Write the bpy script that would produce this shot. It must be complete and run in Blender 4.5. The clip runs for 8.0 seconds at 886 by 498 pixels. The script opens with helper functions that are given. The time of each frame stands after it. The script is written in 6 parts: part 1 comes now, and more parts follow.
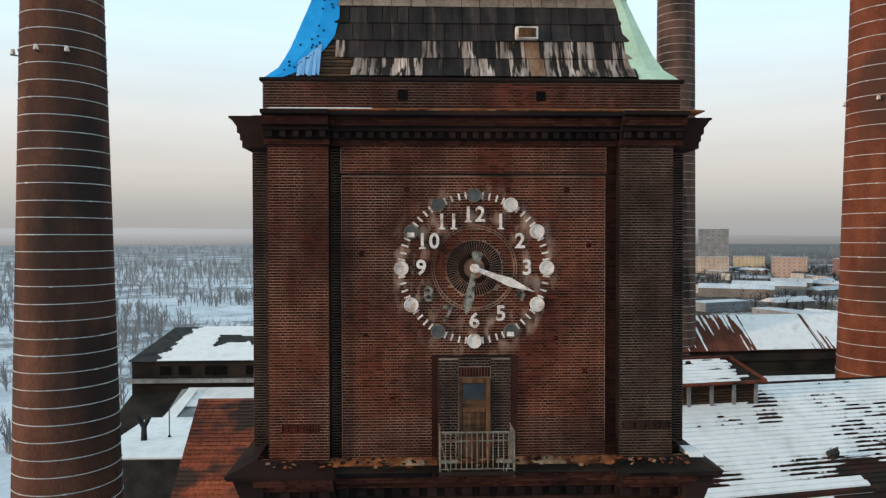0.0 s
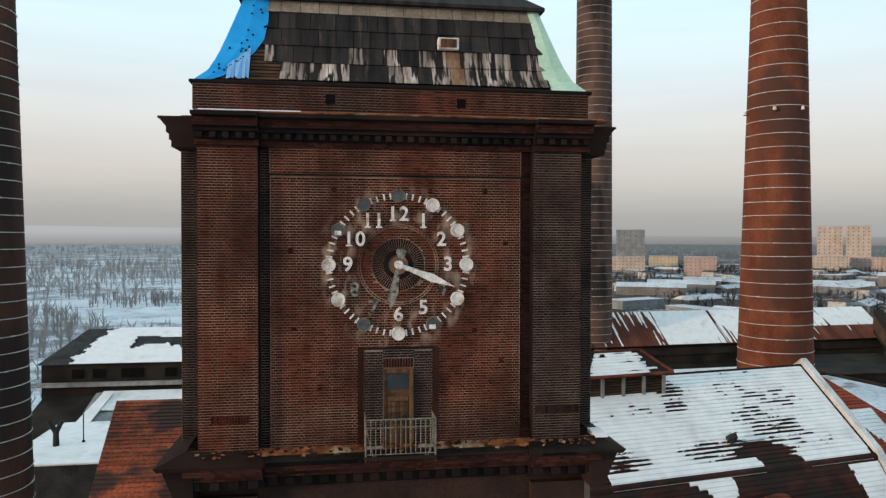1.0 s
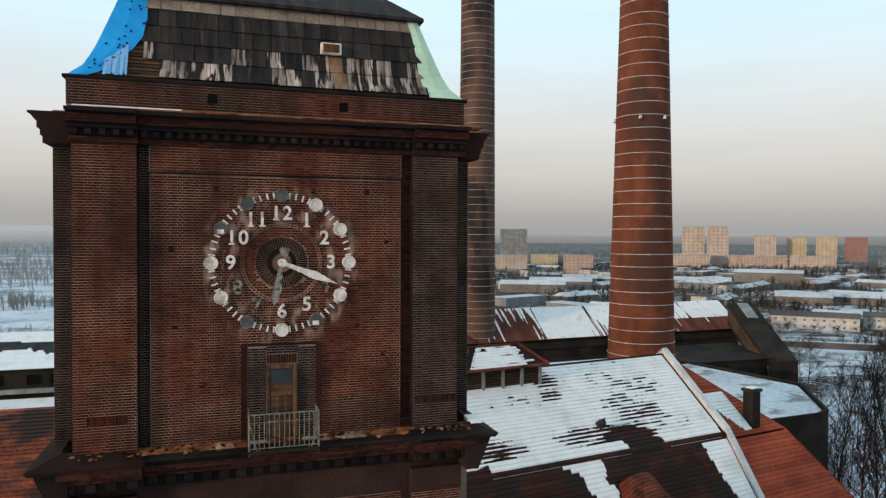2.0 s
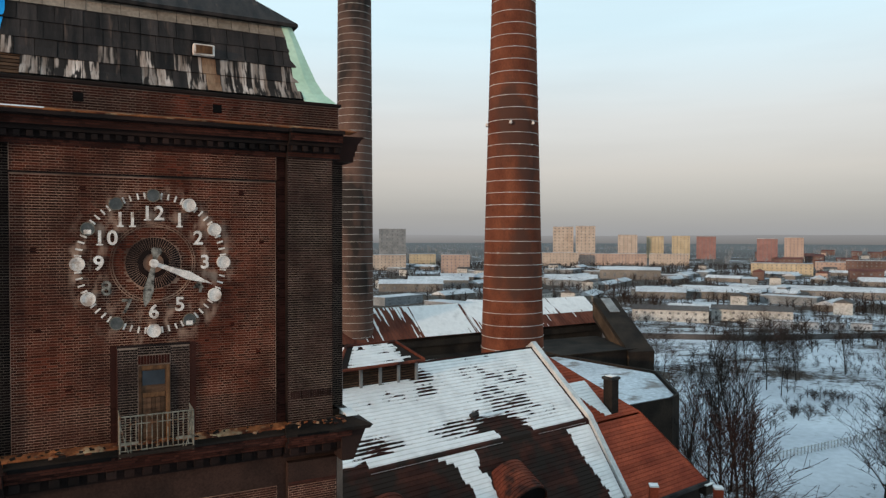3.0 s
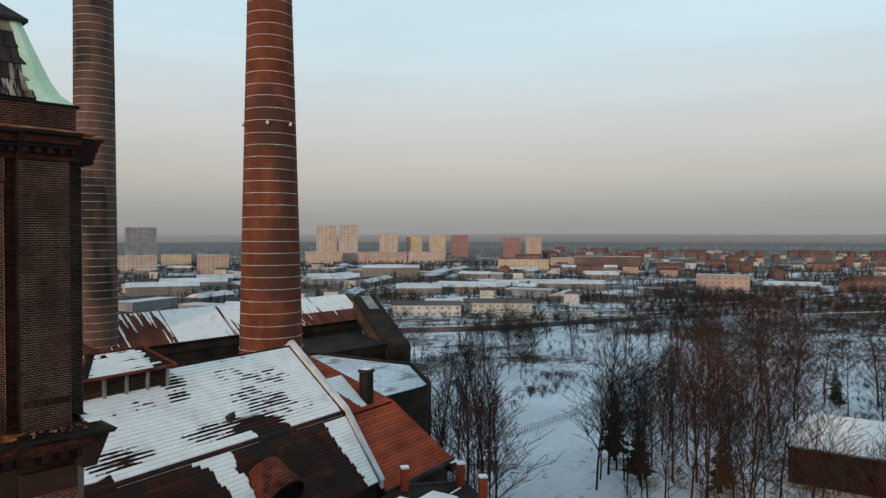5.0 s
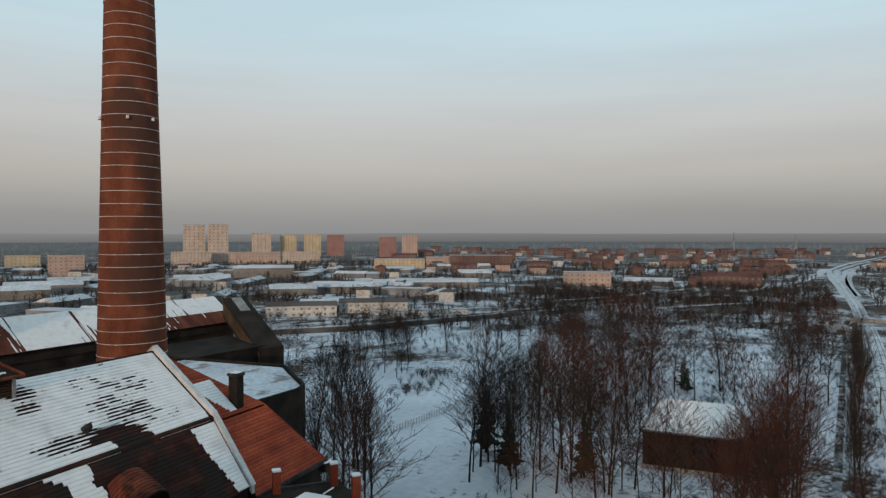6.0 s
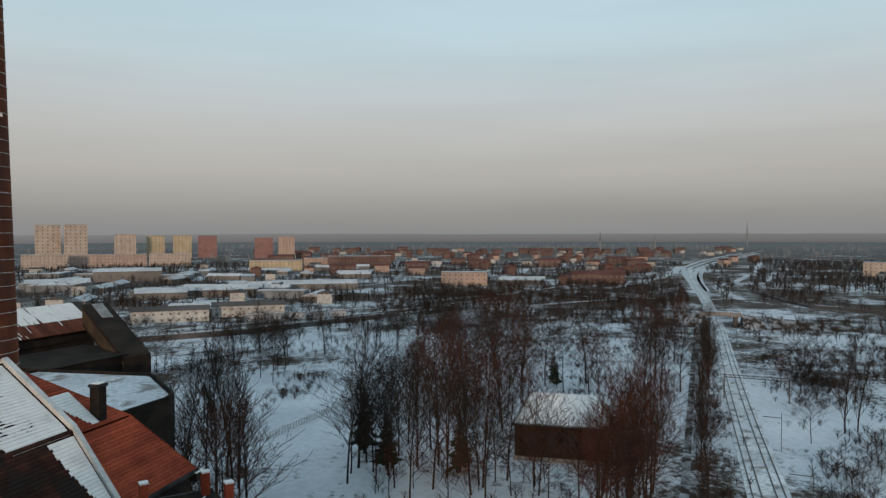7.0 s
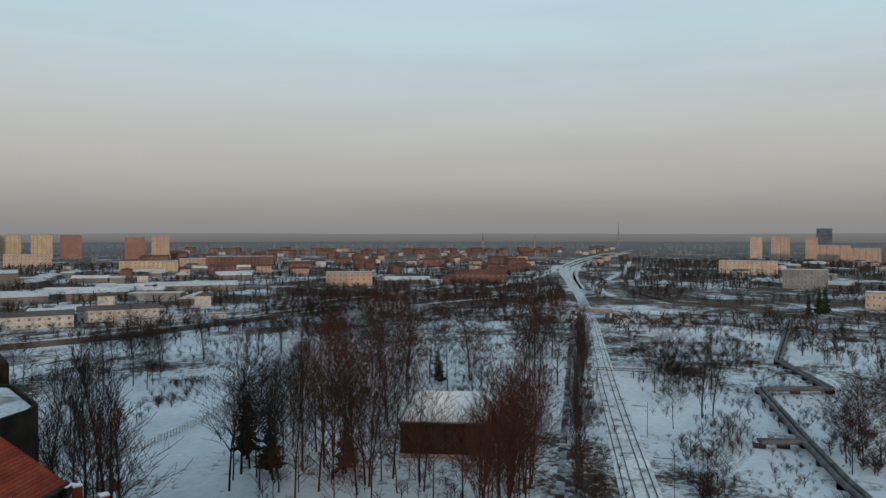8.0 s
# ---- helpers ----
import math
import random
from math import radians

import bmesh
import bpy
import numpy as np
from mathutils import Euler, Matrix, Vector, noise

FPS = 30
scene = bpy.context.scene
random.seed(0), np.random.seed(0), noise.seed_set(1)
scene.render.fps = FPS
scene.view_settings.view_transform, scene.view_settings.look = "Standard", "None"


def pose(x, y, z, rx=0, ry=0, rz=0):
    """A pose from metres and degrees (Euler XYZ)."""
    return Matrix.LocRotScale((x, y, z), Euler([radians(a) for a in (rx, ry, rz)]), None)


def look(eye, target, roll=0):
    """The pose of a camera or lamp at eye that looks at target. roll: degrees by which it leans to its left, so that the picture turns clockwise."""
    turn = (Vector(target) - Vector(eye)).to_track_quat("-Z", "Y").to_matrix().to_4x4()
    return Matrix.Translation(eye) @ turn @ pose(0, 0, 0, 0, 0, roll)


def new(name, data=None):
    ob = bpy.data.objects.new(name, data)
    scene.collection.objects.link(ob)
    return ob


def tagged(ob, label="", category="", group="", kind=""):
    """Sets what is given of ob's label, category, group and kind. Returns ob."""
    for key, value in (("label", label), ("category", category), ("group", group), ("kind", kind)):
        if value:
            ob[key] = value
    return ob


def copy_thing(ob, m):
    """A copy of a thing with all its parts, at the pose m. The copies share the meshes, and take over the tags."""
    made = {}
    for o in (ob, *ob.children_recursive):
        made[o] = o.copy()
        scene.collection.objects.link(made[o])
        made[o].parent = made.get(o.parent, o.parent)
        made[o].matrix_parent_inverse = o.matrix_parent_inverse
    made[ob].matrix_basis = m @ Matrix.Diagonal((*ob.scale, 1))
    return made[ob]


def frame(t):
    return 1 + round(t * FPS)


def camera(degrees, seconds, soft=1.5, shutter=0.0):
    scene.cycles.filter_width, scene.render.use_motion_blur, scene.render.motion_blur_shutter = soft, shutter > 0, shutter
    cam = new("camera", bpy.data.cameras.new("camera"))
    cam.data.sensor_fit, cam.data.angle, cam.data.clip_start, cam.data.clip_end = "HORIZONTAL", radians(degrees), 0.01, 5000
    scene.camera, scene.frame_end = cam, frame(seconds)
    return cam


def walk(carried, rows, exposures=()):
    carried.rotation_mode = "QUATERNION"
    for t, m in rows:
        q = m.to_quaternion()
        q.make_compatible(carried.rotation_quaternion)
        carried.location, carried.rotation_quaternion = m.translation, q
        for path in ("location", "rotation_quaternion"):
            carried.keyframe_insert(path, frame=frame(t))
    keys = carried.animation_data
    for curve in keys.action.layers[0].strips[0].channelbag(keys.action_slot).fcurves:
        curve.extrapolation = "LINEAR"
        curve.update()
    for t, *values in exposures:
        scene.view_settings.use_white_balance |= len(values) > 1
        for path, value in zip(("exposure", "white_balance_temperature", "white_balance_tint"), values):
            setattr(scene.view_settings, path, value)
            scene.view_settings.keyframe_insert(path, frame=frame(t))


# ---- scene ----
cam = camera(65.2, 8.0, soft=1.35)

PATH = [
    (0, (-1.484, -18.532, 45.828), (-1.414, -16.533, 45.794), -0.1),
    (0.5, (-1.51, -19.041, 45.803), (-1.343, -17.048, 45.769), -0.0),
    (1, (-1.535, -19.631, 45.789), (-1.251, -17.651, 45.754), 0.1),
    (1.5, (-1.531, -20.124, 45.789), (-1.098, -18.172, 45.752), 0.2),
    (3, (-1.803, -21.635, 45.793), (-0.881, -19.861, 45.756), 0.1),
    (3.5, (-1.957, -22.186, 45.825), (-0.896, -20.492, 45.787), 0.1),
    (4, (-2.161, -22.732, 45.872), (-0.953, -21.139, 45.834), 0.1),
    (4.5, (-2.407, -23.266, 45.915), (-1.072, -21.777, 45.876), 0.1),
    (6, (-3.036, -24.569, 46.029), (-1.359, -23.481, 45.988), 0.0),
    (6.5, (-3.523, -25.098, 46.167), (-1.76, -24.154, 46.124), 0.1),
    (7, (-4.083, -25.688, 46.329), (-2.243, -24.906, 46.289), -0.1),
    (7.5, (-4.78, -26.02, 46.462), (-2.884, -25.387, 46.423), 0.0),
    (8, (-5.392, -26.008, 46.556), (-3.448, -25.54, 46.515), 0.0),
]
walk(cam, [(t, look(eye, target, roll)) for t, eye, target, roll in PATH],
     [(0, 0.5), (1.5, 0.45), (3.5, 0.3), (4.5, 0.2), (6.5, -0.1), (8, -0.16)])

# ---- light ----
SUN_EL, SUN_AZ = 7.0, 253.0
sun_way = Vector((math.sin(radians(SUN_AZ)) * math.cos(radians(SUN_EL)), math.cos(radians(SUN_AZ)) * math.cos(radians(SUN_EL)), math.sin(radians(SUN_EL))))
sun = new("sun", bpy.data.lights.new("sun", "SUN"))
sun.data.energy, sun.data.angle, sun.data.color = 2.05, radians(3.0), (1.0, 0.72, 0.5)
sun.matrix_world = look(sun_way * 200, (0, 0, 0))
world = bpy.data.worlds.new("sky")
scene.world = world
world.use_nodes = True
wn, wl = world.node_tree.nodes, world.node_tree.links
wn.clear()
sky = wn.new("ShaderNodeTexSky")
sky.sky_type, sky.sun_disc = "NISHITA", False
sky.sun_elevation, sky.sun_rotation = radians(SUN_EL), radians(SUN_AZ)
sky.air_density, sky.dust_density, sky.ozone_density = 1.0, 2.0, 2.0
wtc, wsep, wramp, wmix, wbg, wout = (wn.new("ShaderNode" + k) for k in ("TexCoord", "SeparateXYZ", "ValToRGB", "Mix", "Background", "OutputWorld"))
# winter haze: a grey veil at the horizon, warm above it, thinning out upwards
els = wramp.color_ramp.elements
els[0].position, els[0].color = 0.0, (3.1, 3.15, 3.25, 1)
els[1].position, els[1].color = 1.0, (6.0, 8.2, 9.4, 1)
for pos_, col_ in ((0.03, (3.6, 3.55, 3.5)), (0.09, (5.45, 5.12, 4.8)), (0.16, (6.35, 6.38, 6.25)), (0.28, (6.3, 8.0, 8.7)), (0.5, (6.2, 8.4, 9.6))):
    e_ = els.new(pos_)
    e_.color = (*col_, 1)
wmix.data_type = "RGBA"
wmix.inputs["Factor"].default_value = 0.85
wl.new(wtc.outputs["Generated"], wsep.inputs[0])
wl.new(wsep.outputs["Z"], wramp.inputs[0])
wl.new(sky.outputs[0], wmix.inputs["A"])
wl.new(wramp.outputs[0], wmix.inputs["B"])
# thin level streaks of stratus
wstr, wnoise, wamt, wcloud = (wn.new("ShaderNode" + k) for k in ("VectorMath", "TexNoise", "MapRange", "Mix"))
wstr.operation, wstr.inputs[1].default_value = "MULTIPLY", (1.6, 1.6, 16.0)
wnoise.inputs["Scale"].default_value, wnoise.inputs["Detail"].default_value = 1.4, 5.0
for name_, v_ in (("From Min", 0.4), ("From Max", 0.7), ("To Min", 1.0), ("To Max", 0.94)):
    wamt.inputs[name_].default_value = v_
wcloud.data_type, wcloud.blend_type = "RGBA", "MULTIPLY"
wcloud.inputs["Factor"].default_value = 1.0
wl.new(wtc.outputs["Generated"], wstr.inputs[0])
wl.new(wstr.outputs[0], wnoise.inputs["Vector"])
wl.new(wnoise.outputs["Fac"], wamt.inputs["Value"])
wl.new(wmix.outputs["Result"], wcloud.inputs["A"])
wl.new(wamt.outputs[0], wcloud.inputs["B"])
wl.new(wcloud.outputs["Result"], wbg.inputs[0])
wbg.inputs[1].default_value = 0.102
wl.new(wbg.outputs[0], wout.inputs[0])


# ---- materials ----
def mat(name, c1, c2, scale=1.5, rough=0.8, fine=20.0, bump=0.3, spread=0.0, metal=0.0, dirt=None, dirt_at=0.55, dirt_scale=0.4, stretch=(1, 1, 1), grain=0.25, soft=0.06, drips=False):
    """Two colours by noise at two scales; spread: brightness that differs from piece to piece; dirt: a third colour in patches."""
    m = bpy.data.materials.new(name)
    m.use_nodes = True
    n, l = m.node_tree.nodes, m.node_tree.links
    b = n["Principled BSDF"]
    b.inputs["Roughness"].default_value, b.inputs["Metallic"].default_value = rough, metal
    b.inputs["Specular IOR Level"].default_value = 0.5 if rough < 0.6 else 0.08
    geo, vm = n.new("ShaderNodeNewGeometry"), n.new("ShaderNodeVectorMath")
    vm.operation = "MULTIPLY"
    vm.inputs[1].default_value = stretch
    l.new(geo.outputs["Position"], vm.inputs[0])

    def tex(sc, det=4.0):
        t = n.new("ShaderNodeTexNoise")
        t.inputs["Scale"].default_value, t.inputs["Detail"].default_value = sc, det
        l.new(vm.outputs[0], t.inputs["Vector"])
        return t.outputs["Fac"]

    def mix(f, a, c, mode="MIX"):
        k = n.new("ShaderNodeMix")
        k.data_type, k.blend_type = "RGBA", mode
        for sock, v in ((k.inputs["Factor"], f), (k.inputs["A"], a), (k.inputs["B"], c)):
            if isinstance(v, (int, float)):
                sock.default_value = v
            elif isinstance(v, tuple):
                sock.default_value = (*v, 1)
            else:
                l.new(v, sock)
        return k.outputs["Result"]

    def ramp(f, lo, hi):
        r = n.new("ShaderNodeMapRange")
        r.inputs["From Min"].default_value, r.inputs["From Max"].default_value = lo, hi
        l.new(f, r.inputs["Value"])
        return r.outputs[0]

    big, small = tex(scale), tex(fine)
    col = mix(ramp(big, 0.35, 0.65), c1, c2)
    grain = mix(ramp(small, 0.3, 0.7), (1 - grain,) * 3, (1 + grain * 0.8,) * 3)
    col = mix(1.0, col, grain, "MULTIPLY")
    if spread:
        info, hs = n.new("ShaderNodeObjectInfo"), n.new("ShaderNodeMath")
        hs.operation = "ADD"
        l.new(geo.outputs["Random Per Island"], hs.inputs[0])
        l.new(info.outputs["Random"], hs.inputs[1])
        fr = n.new("ShaderNodeMath")
        fr.operation = "FRACT"
        l.new(hs.outputs[0], fr.inputs[0])
        col = mix(1.0, col, mix(fr.outputs[0], (1 - spread,) * 3, (1 + spread,) * 3), "MULTIPLY")
    if dirt:
        col = mix(ramp(tex(dirt_scale, 6.0), dirt_at - soft, dirt_at + soft), col, dirt)
    if drips:
        # pale paint washed down from the numerals and lamp discs, in a ring round the clock
        d = n.new("ShaderNodeVectorMath")
        d.operation = "DISTANCE"
        d.inputs[1].default_value = (0, 0, 44.9)
        l.new(geo.outputs["Position"], d.inputs[0])
        st = n.new("ShaderNodeVectorMath")
        st.operation = "MULTIPLY"
        st.inputs[1].default_value = (1.0, 1.0, 0.45)
        l.new(geo.outputs["Position"], st.inputs[0])
        tn = n.new("ShaderNodeTexNoise")
        tn.inputs["Scale"].default_value, tn.inputs["Detail"].default_value = 3.2, 3.0
        l.new(st.outputs[0], tn.inputs["Vector"])
        amount = None
        for f in (ramp(d.outputs["Value"], 1.15, 1.45), ramp(d.outputs["Value"], 2.45, 2.05), ramp(tn.outputs["Fac"], 0.5, 0.68)):
            if amount is None:
                amount = f
                continue
            k = n.new("ShaderNodeMath")
            k.operation = "MULTIPLY"
            l.new(amount, k.inputs[0])
            l.new(f, k.inputs[1])
            amount = k.outputs[0]
        col = mix(amount, col, (0.3, 0.19, 0.14))
    l.new(col, b.inputs["Base Color"])
    if bump:
        bp = n.new("ShaderNodeBump")
        bp.inputs["Strength"].default_value, bp.inputs["Distance"].default_value = bump, 0.02
        l.new(small, bp.inputs["Height"])
        l.new(bp.outputs[0], b.inputs["Normal"])
    return m


